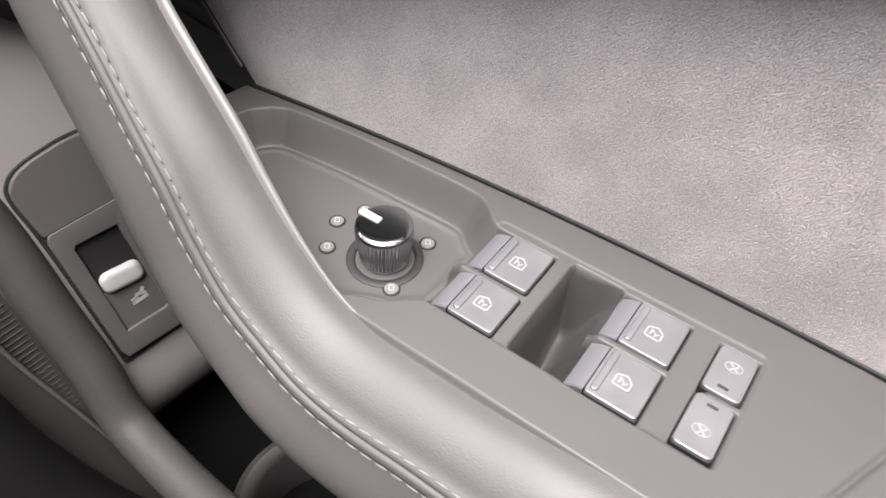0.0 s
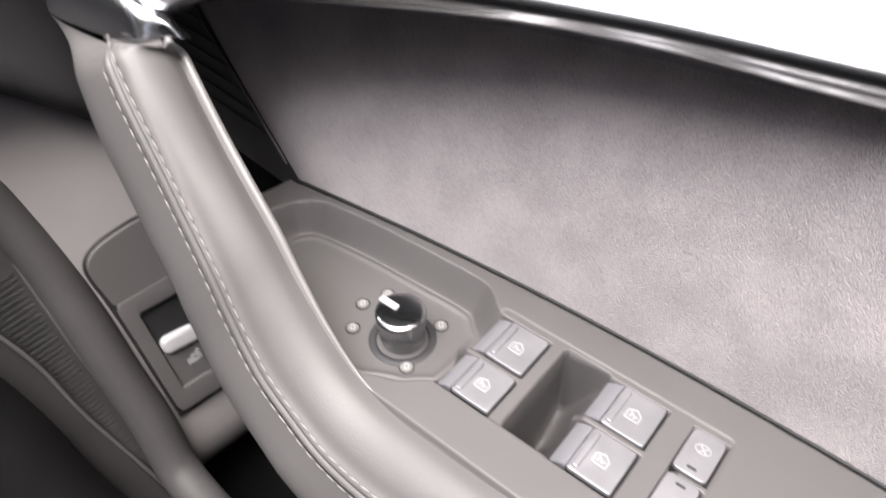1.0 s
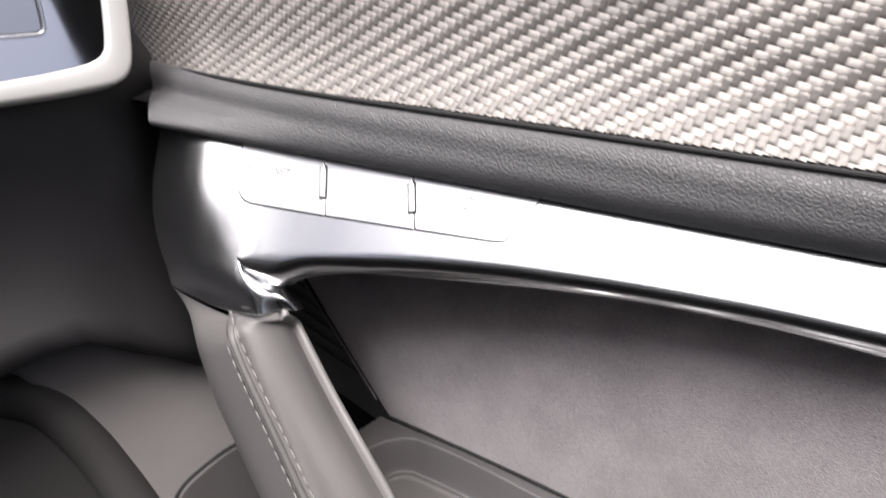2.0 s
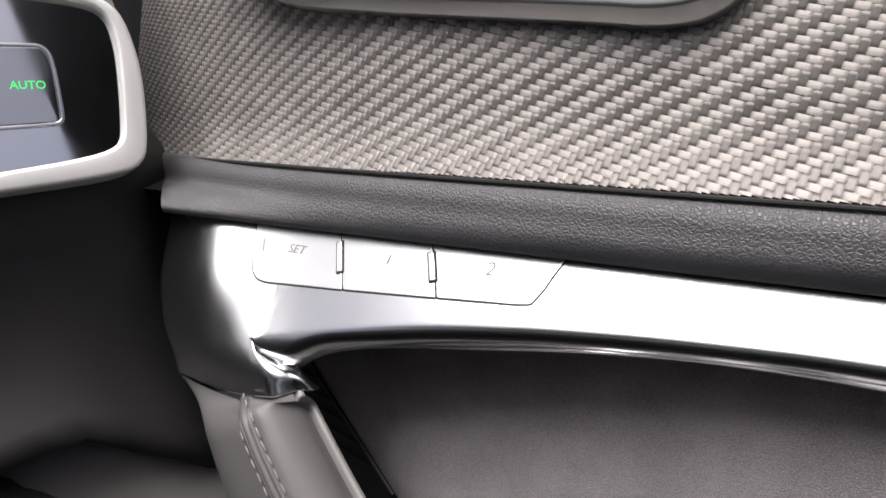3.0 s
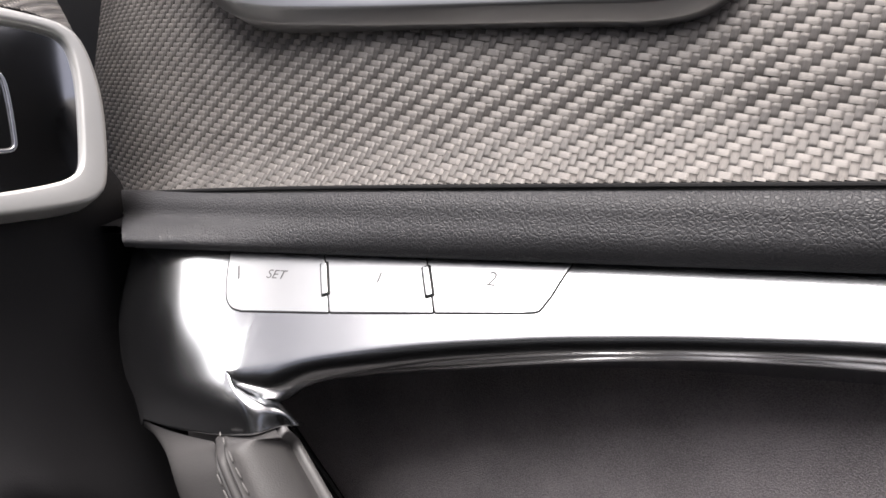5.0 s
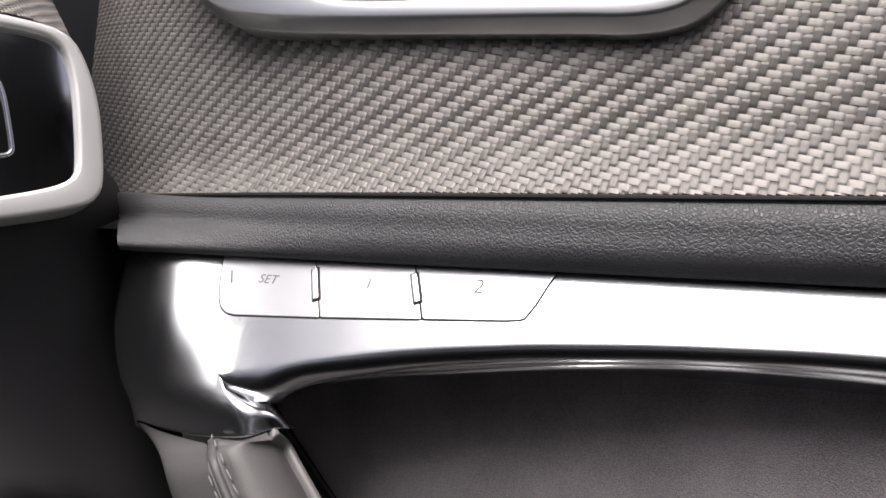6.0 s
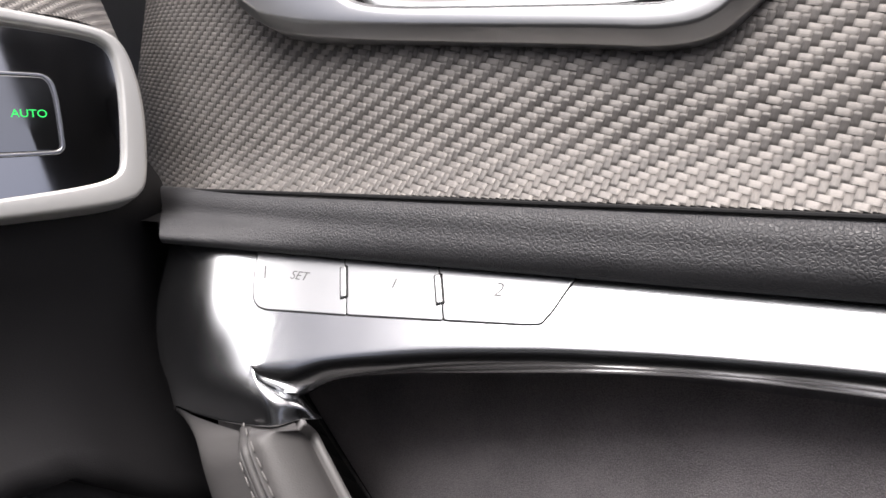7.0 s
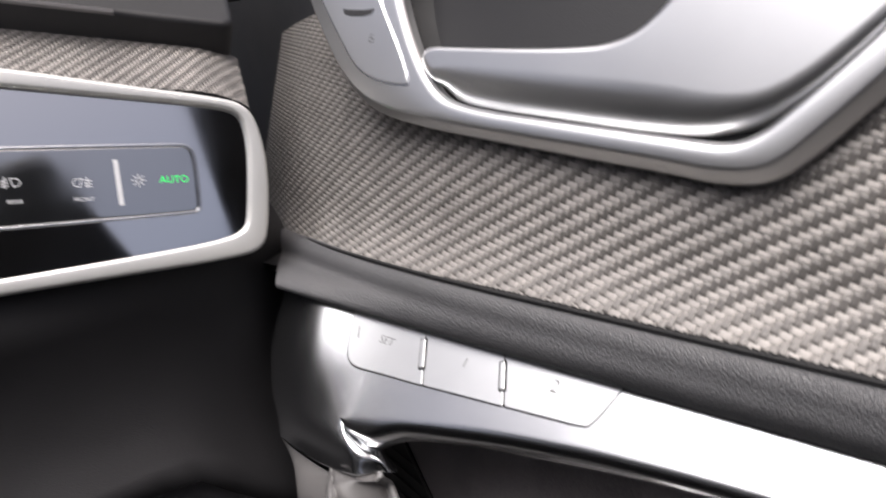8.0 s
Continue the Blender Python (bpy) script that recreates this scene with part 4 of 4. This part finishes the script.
    rib = Face(PLANE.at((a0 + a1) / 2, (b0 + b1) / 2, 0.0), PLANE.u * d[1] - PLANE.v * d[0], -(PLANE.u * d[0] + PLANE.v * d[1]))
    if rib.n @ PLANE.n < 0:
        rib = Face(rib.o, -rib.u, rib.v)
    h = np.linalg.norm(d) / 2
    put("key_gap", mesh("key_gap", *plate(rib, rounded(box_outline(-0.0019, -h - 0.0003, 0.0019, h + 0.0003, 0.0005), 1), 0.0001, top=0.0006, skirt=0.001)), BLACK, strip)
    put("key_rib", mesh("key_rib", *plate(rib, rounded(box_outline(-0.0009, -h + 0.0005, 0.0009, h - 0.0005, 0.0004), 1), 0.0005, top=0.0014, skirt=0.001)), ALU_KEY, strip, "raised divider rib between memory keys")


def tilted(face, a, b, d, degrees):
    return face.matrix(a, b, d) @ Matrix.Rotation(radians(degrees), 4, "Z")


lettering("set_print", "SET", 0.0059, tilted(PLANE, -0.1880, -0.0130, 0.0005, -1) @ Matrix.Diagonal((1.05, 1, 1, 1)), ETCH, k_set, shear=0.12, thin=-0.00006)
lettering("one_print", "1", 0.0066, tilted(PLANE, -0.1394, -0.0122, 0.0005, 0), ETCH, k_one, shear=0.12, thin=-0.00006)
lettering("two_print", "2", 0.0084, tilted(PLANE, -0.0930, -0.0106, 0.0005, 0), ETCH, k_two, shear=0.1, thin=-0.00006)
strokes("key_mark", PLANE, [[(-0.2088, -0.0100), (-0.2066, -0.0154)]], 0.0007, ETCH, k_set, 0.0006)

# ---------- door release in its metal surround ----------
release = thing("door_release", (-0.11, 0.29, 1.08), "silver door release lever in a metal surround with lock key", "door release")


def trim_xz(points):
    return [on_plane(TRIM, x=x, z=z) for x, z in points]


outer = hole
inner = rounded(trim_xz([(-0.2250, 1.1220), (-0.2050, 1.0900), (-0.1850, 1.0680), (-0.1680, 1.0600), (-0.1073, 1.0552), (-0.0600, 1.0518), (-0.0360, 1.0500), (-0.0200, 1.0660), (0.0010, 1.0910), (0.0180, 1.1150), (0.0160, 1.1440), (-0.0200, 1.1560),
                         (-0.1900, 1.1600), (-0.2250, 1.1500)]), 2)
mid = np.array(on_plane(TRIM, x=-0.115, z=1.105))
po, pi_ = polar(outer, mid, 160), polar(inner, mid, 160)
no, ni = outward(po), outward(pi_)
# face with a broad chamfer outside and a narrow one inside
profile = [(po, no, k, d) for k, d in ((-0.0012, -0.0012), (-0.0014, -0.0006), (-0.0018, -0.0001), (-0.0050, 0.0052), (-0.0057, 0.0059), (-0.0066, 0.0062))]
profile += [(pi_, ni, k, d) for k, d in ((0.0034, 0.0062), (0.0012, 0.0060), (0.0006, 0.0056), (-0.0012, 0.0034), (-0.0014, 0.0024), (-0.0014, -0.0020))]
foot = [[TRIM.at(*(p - n * 0.0012), trim_shape(*p) - 0.002) for p, n in zip(po, no)]]
v, f = grid(foot + [[TRIM.at(*(p + n * k), d) for p, n in zip(line, way)] for line, way, k, d in profile], True)
put("release_surround", mesh("release_surround", v, f, angle=0), SILVER, release, "satin silver surround")
rows = [[TRIM.at(*(p - n * k), d) for p, n in zip(pi_, ni)] for k, d in ((-0.003, 0.0005), (-0.0005, -0.004), (0.006, -0.014), (0.014, -0.018), (0.022, -0.019))]
v, f = grid(rows, True)
f.append(tuple(range(len(v) - 160, len(v))))
put("grip_bowl", mesh("grip_bowl", v, f, angle=0), BLACK, release, "dark bowl behind the release lever")
LEVER = [(-0.1940, 1.0850, 0.003), (-0.1860, 1.0760, 0.0048), (-0.1790, 1.0772, 0.0106), (-0.1680, 1.0772, 0.0165), (-0.1073, 1.0727, 0.0170), (-0.0720, 1.0700, 0.0170), (-0.0480, 1.0662, 0.0138), (-0.0290, 1.0680, 0.0078), (-0.0065, 1.0890, 0.0046), (0.0100, 1.1120, 0.0044),
         (0.0090, 1.1400, 0.002), (-0.0200, 1.1500, 0.002), (-0.0500, 1.1500, 0.003), (-0.0600, 1.1200, 0.004), (-0.0740, 1.0950, 0.004), (-0.0900, 1.0835, 0.003), (-0.1200, 1.0825, 0.0025), (-0.1700, 1.0845, 0.002)]
lev = rounded([(*on_plane(TRIM, x=x, z=z), r, min(r, 0.0070)) for x, z, r in LEVER], 2)
lev[:, :2] -= outward(lev[:, :2]) * 0.0006
v, f = plate(TRIM, lev, top=0.0075, skirt=0.003, inset=0.001, steps=7, star=False)
put("release_lever", mesh("release_lever", v, f, angle=38), SILVER, release, "satin silver pull lever")
lock = rounded(trim_xz([(-0.2860, 1.1250), (-0.2720, 1.1090), (-0.2520, 1.0900), (-0.2380, 1.0775), (-0.2220, 1.0712), (-0.2010, 1.0690), (-0.1985, 1.0705), (-0.2080, 1.0840), (-0.2250, 1.1040), (-0.2400, 1.1230)]), 2)
nl = outward(lock)
put("lock_key_gap", mesh("lock_key_gap", *plate(TRIM, lock + nl * 0.0006, 0.0002, top=0.0064, skirt=0.001)), CHROME, release, "bright edge round the lock key")
lock_key = put("lock_key", mesh("lock_key", *plate(TRIM, lock - nl * 0.0006, 0.0004, top=0.0070, skirt=0.001)), SILVER, release, "satin silver door lock key")
a0, b0 = on_plane(TRIM, x=-0.2300, z=1.0905)
strokes("padlock_sign", TRIM, [[(a0 - 0.0014, b0 - 0.001), (a0 + 0.0014, b0 - 0.001), (a0 + 0.0014, b0 + 0.001), (a0 - 0.0014, b0 + 0.001), (a0 - 0.0014, b0 - 0.001)], [(a0 - 0.0008, b0 + 0.001), (a0 - 0.0008, b0 + 0.0024), (a0 + 0.0008, b0 + 0.0028)]], 0.0003, ETCH, lock_key, 0.0072)
a0, b0 = on_plane(TRIM, x=-0.2440, z=1.1040)
v, f = plate(TRIM, rounded([(a0 - 0.012, b0 + 0.003), (a0 - 0.009, b0 - 0.001), (a0 + 0.009, b0 - 0.002), (a0 + 0.013, b0 + 0.002), (a0 + 0.009, b0 + 0.001), (a0 - 0.008, b0 + 0.002)], 1), 0.0002, top=0.0073, skirt=0.0004)
put("key_notch", mesh("key_notch", v, f), DARK, lock_key)

# ---------- dashboard end with the light switch panel ----------
dash = thing("dashboard", (-0.40, 0.0, 0.60), "black dashboard end beside the door", "dashboard")
PANEL = Face((-0.304, 0.200, 1.030), (0.2561, 1, -0.17), (-0.33, 0, 1))
if PANEL.n[0] < 0:
    PANEL = Face(PANEL.o, PANEL.u, -PANEL.v)


def dash_yz(points):
    return [on_plane(PANEL, y=y, z=z) for y, z in points]


rows = []
for y in np.linspace(-0.9, 0.262, 60):
    tuck = 0.02 * smooth(np.array(y), 0.225, 0.262)
    low = min(0.862, 0.818 + 0.92 * (0.207 - y))
    prof = [(-0.50, 1.060), (-0.36, 1.050), (-0.3300 - tuck, 1.010), (-0.3020 - tuck, 0.972), (-0.3060 - tuck, 0.955)]
    prof += [(x - tuck, low + k * (0.955 - low)) for x, k in ((-0.3070, 0.72), (-0.3010, 0.42), (-0.2900, 0.18), (-0.2810, 0.06), (-0.2790, 0.0), (-0.2840, -0.03))]
    prof += [(-0.32, low - 0.002), (-0.50, low)]
    rows.append(curve([(x + 0.10 * (y - 0.20), y, z) for x, z in prof], 40))
v, f = grid(rows)
put("lower_dash", mesh("lower_dash", v, f, angle=0), DASH, dash, "black grained lower dashboard")

lights = thing("light_switch_panel", (-0.31, 0.17, 0.99), "gloss black light switch panel in a silver frame", "switch panel")
outer = dash_yz([(0.010, 1.1300), (0.1345, 1.0965), (0.1816, 1.0818), (0.2300, 1.0675), (0.2440, 1.0610), (0.2465, 1.0480), (0.2440, 1.0258), (0.2340, 0.9960), (0.2280, 0.9855), (0.2150, 0.9835), (0.1503, 0.9895), (0.1004, 0.9940), (0.010, 1.0020)])
inner = dash_yz([(0.018, 1.1180), (0.1315, 1.0880), (0.2140, 1.0665), (0.2330, 1.0610), (0.2390, 1.0560), (0.2385, 1.0450), (0.2350, 1.0308), (0.2250, 1.0020), (0.2210, 0.9965), (0.2100, 0.9945), (0.1810, 0.9955), (0.1027, 1.0010), (0.018, 1.0085)])
outer, inner = rounded(outer, 2), rounded(inner, 2)
mid = np.array(on_plane(PANEL, y=0.16, z=1.04))
po, pi_ = polar(outer, mid, 160), polar(inner, mid, 160)
po, pi_ = po - outward(po) * 0.0008, pi_ + outward(pi_) * 0.0030
v, f = ring(PANEL, po, pi_, 0.0040, 0.0022, 0.020)
put("panel_frame", mesh("panel_frame", v, f, angle=0), RING, lights, "satin silver frame")
v, f = plate(PANEL, pi_ + outward(pi_) * 0.002, 0.0004, top=-0.0005, skirt=0.004)
glass = put("panel_glass", mesh("panel_glass", v, f), PIANO, lights, "gloss black panel")
key_o = rounded(corner(dash_yz([(0.045, 1.0730), (0.1221, 1.0600), (0.2030, 1.0470), (0.2075, 1.0455), (0.2090, 1.0400), (0.2035, 1.0160), (0.2020, 1.0120), (0.1970, 1.0120), (0.1103, 1.0240), (0.045, 1.0330)]), (0, 9)), 2)
nk = outward(key_o)
v, f = ring(PANEL, key_o + nk * 0.0011, key_o + nk * 0.0002, 0.0006, 0.0003, 0.001)
put("key_edge", mesh("key_edge", v, f), CHROME, lights, "thin bright line round the touch keys")
v, f = plate(PANEL, key_o - nk * 0.0008, 0.0006, top=0.0004, skirt=0.001)
keys = put("touch_keys", mesh("touch_keys", v, f), INSERT, lights, "smoked gloss touch keys")


def print_at(y, z):
    return on_plane(PANEL, y=y, z=z)


a, b = print_at(0.1950, 1.0302)
lettering("auto_print", "AUTO", 0.0054, tilted(PANEL, a, b, 0.0005, 0), GREEN, keys)
a, b = print_at(0.1500, 1.0292)
lettering("front_print", "FRONT", 0.0030, tilted(PANEL, a, b, 0.0005, 0), ICON, keys)
a, b = print_at(0.1205, 1.0345)
lettering("rear_print", "REAR", 0.0030, tilted(PANEL, a, b, 0.0005, 0), ICON, keys)
(a0, b0), (a1, b1) = print_at(0.1700, 1.0445), print_at(0.1662, 1.0238)
strokes("divider_bar", PANEL, [[(a0, b0), (a1, b1)]], 0.0024, ICON, keys, 0.0007, "white backlit bar between touch keys")
a, b = print_at(0.1778, 1.0333)
sun_lines = [circle(a, b, 0.0015, 12)] + [[(a + 0.0022 * math.cos(w), b + 0.0022 * math.sin(w)), (a + 0.0034 * math.cos(w), b + 0.0034 * math.sin(w))] for w in np.arange(8) * math.pi / 4]
strokes("lamp_sign", PANEL, sun_lines, 0.0005, ICON, keys, 0.0006)
for y, z, side in ((0.1510, 1.0370, 1), (0.1218, 1.0432, -1)):
    a, b = print_at(y, z)
    lines = [[(a + side * 0.0005 * k, b + 0.0016 * k) for k in (1, 0.4, -0.4, -1)] + [(a - side * 0.0022, b - 0.0012), (a - side * 0.0028, b), (a - side * 0.0020, b + 0.0014), (a + side * 0.0005, b + 0.0016)]]
    lines += [[(a + side * 0.0012, b + 0.0011 * k), (a + side * 0.0036, b + 0.0011 * k - 0.0004)] for k in (-1, 0, 1)]
    lines += [[(a + side * 0.0022, b + 0.0020), (a + side * 0.0026, b), (a + side * 0.0021, b - 0.0020)]]
    lines = [[(a + 1.35 * (p - a), b + 0.0006 + 1.35 * (q - b)) for p, q in line] for line in lines]
    strokes("fog_lamp_sign", PANEL, lines, 0.0005, ICON, keys, 0.0006)

# woven ledge and air vent above the panel
LEDGE = Face((-0.3170, 0.200, 1.0800), (0.33, 1, -0.23), (-0.80, 0.0, 0.42))
if LEDGE.n[2] < 0:
    LEDGE = Face(LEDGE.o, LEDGE.u, -LEDGE.v)


def ledge_shape(a, b):
    """The ledge rounds down towards the door."""
    return -9.0 * np.maximum(0, a - 0.022) ** 2


v, f = grid([[LEDGE.at(a, b, ledge_shape(a, b) - 0.0052) for b in np.linspace(0.0, 0.066, 6)] for a in np.linspace(-0.22, 0.052, 40)])
ledge = put("woven_ledge", mesh("woven_ledge", v, f), DARK, dash, "woven trim ledge above the light panel")
woven("ledge_twill", Face(LEDGE.at(0, 0, -0.004), LEDGE.u, LEDGE.v), (-0.20, 0.004), (0.052, 0.064), 0.0021, 14, ledge, "flat glossy grey yarns in a twill weave", None, ledge_shape)
v, f = plate(LEDGE, rounded(box_outline(-0.22, 0.061, 0.044, 0.125, 0.006), 1), 0.004, top=0.014, skirt=0.02)
vent = put("air_vent", mesh("air_vent", v, f), DARK, dash, "dark air vent housing")
VENT = Face(LEDGE.at(0, 0.061, 0.0), LEDGE.u, LEDGE.n)
for k in range(4):
    b = 0.012 + 0.011 * k
    v, f = tube([VENT.at(-0.20, b, 0.002), VENT.at(-0.02, b, 0.002)], 0.0022, 6)
    put("vent_slat", mesh("vent_slat", v, f), CHEEK, vent)

# ---------- boot switch at the front of the door pocket ----------
CHK = Face((-0.2356, 0.2074, 0.6623), (0.106, 1, 0), (-0.378, 0, 1))
boot = thing("boot_switch", (-0.24, 0.195, 0.60), "grey panel with a silver boot release lever", "switch panel")


def chk(points):
    return [on_plane(CHK, y=y, z=z) for y, z in points]


pl = rounded(corner(chk([(0.2250, 0.7420), (0.2100, 0.7432), (0.1950, 0.7420), (0.1800, 0.7395), (0.1720, 0.7350), (0.1688, 0.7280), (0.1712, 0.7040), (0.2250, 0.7050)]), (0, 6, 7)), 2)
put("blank_plate", mesh("blank_plate", *plate(CHK, pl, 0.0010, top=0.0010, skirt=0.004)), BEZEL, boot, "plain grey rounded plate above the switch")
po = sampled(rounded(corner(chk([(0.1712, 0.7026), (0.1708, 0.6160), (0.2250, 0.6150), (0.2250, 0.7036)]), (0, 1, 2, 3)), 1), 80)
mid = np.array(on_plane(CHK, y=0.1940, z=0.6610))
po = polar(po, mid, 80)
pi_ = polar(chk([(0.1797, 0.6920), (0.1790, 0.6300), (0.2092, 0.6292), (0.2084, 0.6912)]), mid, 80)
v, f = ring(CHK, po, pi_, 0.0012, 0.0008, 0.004)
put("switch_bezel", mesh("switch_bezel", v, f, angle=50), BEZEL, boot, "grey switch bezel")
rows = [[CHK.at(*p, d) for p in pi_] for d in (-0.001, -0.020)]
v, f = grid(rows, True)
f.append(tuple(range(80, 160)))
put("switch_well", mesh("switch_well", v, f, False), BLACK, boot, "dark well above the lever")
v, f = plate(CHK, chk([(0.1800, 0.6570), (0.1795, 0.6308), (0.2088, 0.6300), (0.2080, 0.6570)]), 0.0006, top=-0.0012, skirt=0.01)
put("sign_plate", mesh("sign_plate", v, f), BEZEL, boot)
v, f = plate(CHK, soft(chk([(0.1855, 0.6650), (0.1852, 0.6590), (0.2036, 0.6575), (0.2036, 0.6635)]), 0.003, 2), 0.0040, top=0.0022, skirt=0.004)
put("boot_lever", mesh("boot_lever", v, f), PAINT, boot, "satin silver finger lever")
a, b = on_plane(CHK, y=0.1965, z=0.6440)
strokes("boot_sign", CHK, [[(a - 0.0042, b - 0.0016), (a - 0.0040, b + 0.0004), (a - 0.0018, b + 0.0008), (a - 0.0004, b + 0.0024), (a + 0.0022, b + 0.0024), (a + 0.0040, b + 0.0010), (a + 0.0042, b - 0.0012), (a - 0.0042, b - 0.0016)], [(a + 0.0022, b + 0.0024), (a + 0.0040, b + 0.0044)]], 0.0023, SIGN, boot, -0.0009, "white printed car with open boot lid")

# grey cheek around it, and the pocket
pocket = thing("door_pocket", (-0.15, 0.16, 0.30), "dark door pocket with rounded rails and ribbed panel", "door pocket")
rows = []
for side in np.linspace(0, 1, 34):
    prof = [(-0.060, 0.530), (-0.022, 0.550), (-0.007, 0.575), (-0.0045, 0.600), (-0.0042, 0.615), (-0.0040, 0.66), (-0.0035, 0.70), (-0.0030, 0.74), (-0.0030, 0.78), (-0.0032, 0.82), (-0.0036, 0.86), (-0.0040, 0.90), (-0.0040, 0.94)]
    line = [(d, 0.148 + (0.155 + 0.018 * float(smooth(np.array(z), 0.83, 0.90))) * side - 0.018 * float(smooth(np.array(z), 0.83, 0.90)) - 0.36 * max(0.0, z - 0.80) ** 1.05, z) for d, z in prof]
    rows.append(curve([(CHK.o[0] + (0.099 * (y - CHK.o[1]) - 0.352 * (z - CHK.o[2])) / 0.931 + d, y, z) for d, y, z in line], 40))
# the shoulder on its cabin side rounds away above the pocket
first = [np.array(p) for p in rows[0]]
turn = [float(smooth(np.array(p[2]), 0.83, 0.89)) for p in first]
for s in np.linspace(0.001, 0.0178, 16):
    rows.insert(0, [p + np.array((-(0.018 - math.sqrt(0.018 ** 2 - s ** 2)) * k - 0.004 * (1 - k), -s * k, 0)) for p, k in zip(first, turn)])
rows.insert(0, [p + np.array((-0.09, -0.002, 0)) for p in rows[0]])
v, f = grid(rows)
put("cheek", mesh("cheek", v, f, angle=0), CHEEK, pocket, "grey grained cheek round the boot switch")
gap = rounded(corner(chk([(0.2260, 0.7440), (0.2100, 0.7455), (0.1945, 0.7440), (0.1785, 0.7412), (0.1698, 0.7362), (0.1662, 0.7280), (0.1690, 0.7040), (0.1690, 0.6120), (0.2260, 0.6120)]), (0, 7, 8)), 2)
put("cheek_gap", mesh("cheek_gap", *plate(CHK, gap, 0.0006, top=-0.0016, skirt=0.002)), BLACK, pocket, "dark gap round the boot switch")
TRIM_LINE = [(0.100, 0.750), (0.1175, 0.690), (0.121, 0.655), (0.131, 0.600), (0.143, 0.535)]
SILL_LINE = [(0.090, 0.750), (0.105, 0.680), (0.110, 0.620), (0.125, 0.550), (0.143, 0.495), (0.170, 0.430)]


def beside(y, z, d=0.0):
    """A place on the cheek's plane, d in front of it."""
    return CHK.at(*on_plane(CHK, y=y, z=z), d)


edge_line = [beside(0.050, 0.846, -0.022), beside(0.095, 0.843, -0.0180), beside(0.122, 0.836, -0.0150), beside(0.138, 0.820, -0.0135), beside(0.1465, 0.795, -0.0128), beside(0.1505, 0.765, -0.0118), beside(0.1525, 0.730, -0.0095), beside(0.1525, 0.700, -0.0060), beside(0.1515, 0.66, -0.0015), beside(0.1515, 0.625, 0.0045),
             np.array((-0.2010, 0.1470, 0.5900)), np.array((-0.1560, 0.1440, 0.5810)), np.array((-0.1040, 0.1425, 0.5790)), np.array((0.0, 0.1415, 0.5780)), np.array((0.30, 0.1415, 0.5780))]
v, f = tube(curve(edge_line, 130), 0.0140, 24)
put("pocket_rail", mesh("pocket_rail", v, f, angle=0), SHADED_RAIL, pocket, "rounded rail along the pocket opening, its shade put into the colour")
rows = []
for z in np.linspace(0.30, 0.94, 60):
    far, lean = -0.060 * float(smooth(np.array(z), 0.845, 0.89)), 0.36 * max(0.0, z - 0.80) ** 1.05
    rows.append([beside(y - lean, z, d + far) for y, d in ((0.150, -0.014), (0.146, -0.013), (0.1425, -0.011), (0.1405, -0.010), (0.130, -0.011), (0.11, -0.013), (0.07, -0.012), (0.02, -0.010), (-0.05, -0.008))])
v, f = grid(rows)
put("pocket_wall", mesh("pocket_wall", v, f), SHADED_PLASTIC, pocket, "inner wall of the pocket, darkened in colour as in shade")
v, f = tube([beside(0.1385 + 0.004 * (0.76 - z) - 0.36 * max(0.0, z - 0.80) ** 1.05, z, -0.0085) for z in np.linspace(0.75, 0.66, 30)], [0.0012] * 22 + [0.0011, 0.001, 0.0009, 0.0008, 0.0006, 0.0005, 0.0004, 0.0003], 8)
put("edge_bead", mesh("edge_bead", v, f), BEZEL, pocket, "thin pale bead beside the rail")
for k in range(48):
    t = k / 47
    z = 0.745 - 0.165 * t
    w = min(0.040 * (1 - t) ** 0.75 + 0.003, 0.1340 - float(np.interp(z, [q[1] for q in TRIM_LINE[::-1]], [q[0] for q in TRIM_LINE[::-1]])))
    if w < 0.002:
        continue
    v, f = tube([beside(0.1355, z, -0.0102), beside(0.1355 - w, z - 0.10 * w, -0.0112)], 0.00045, 5)
    put("pocket_rib", mesh("pocket_rib", v, f), RIBBED, pocket)
line = [beside(y, z, -0.006) for y, z in TRIM_LINE]
v, f = tube(curve(line, 24), [0.0014] * 21 + [0.0011, 0.0008, 0.0004], 8)
put("trim_line", mesh("trim_line", v, f), BEZEL, pocket, "thin pale trim line")
v, f = tube(curve([beside(y - 0.028, z - 0.012, 0.006) for y, z in SILL_LINE], 30), 0.028, 18)
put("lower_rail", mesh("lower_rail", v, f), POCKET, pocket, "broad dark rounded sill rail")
# pocket floor and back in a black that paints the pocket's depth of shade, and the bottle holder
v, f = grid([[(x, y, 0.50 + 0.02 * math.cos(20 * x)) for y in (0.146, 0.20, 0.262)] for x in np.linspace(-0.30, 0.40, 20)])
put("pocket_floor", mesh("pocket_floor", v, f), POCKET_SHADE, pocket)
v, f = grid([[(x, 0.262 + 0.01 * b, 0.48 + 0.31 * b) for b in (0, 0.5, 1)] for x in np.linspace(-0.30, 0.40, 10)])
put("pocket_back", mesh("pocket_back", v, f), POCKET_SHADE, pocket)
HOLD = Face((-0.092, 0.194, 0.536), (1, 0, 0), (0, 1, 0))
v, f = revolve(HOLD, 0, 0, [(0.058, -0.10), (0.058, -0.008), (0.056, -0.002), (0.051, 0.001), (0.046, -0.001), (0.043, -0.006), (0.041, -0.06)], 48)
put("bottle_holder", mesh("bottle_holder", v, f), SHADED_PLASTIC, pocket, "grey round bottle holder rim")
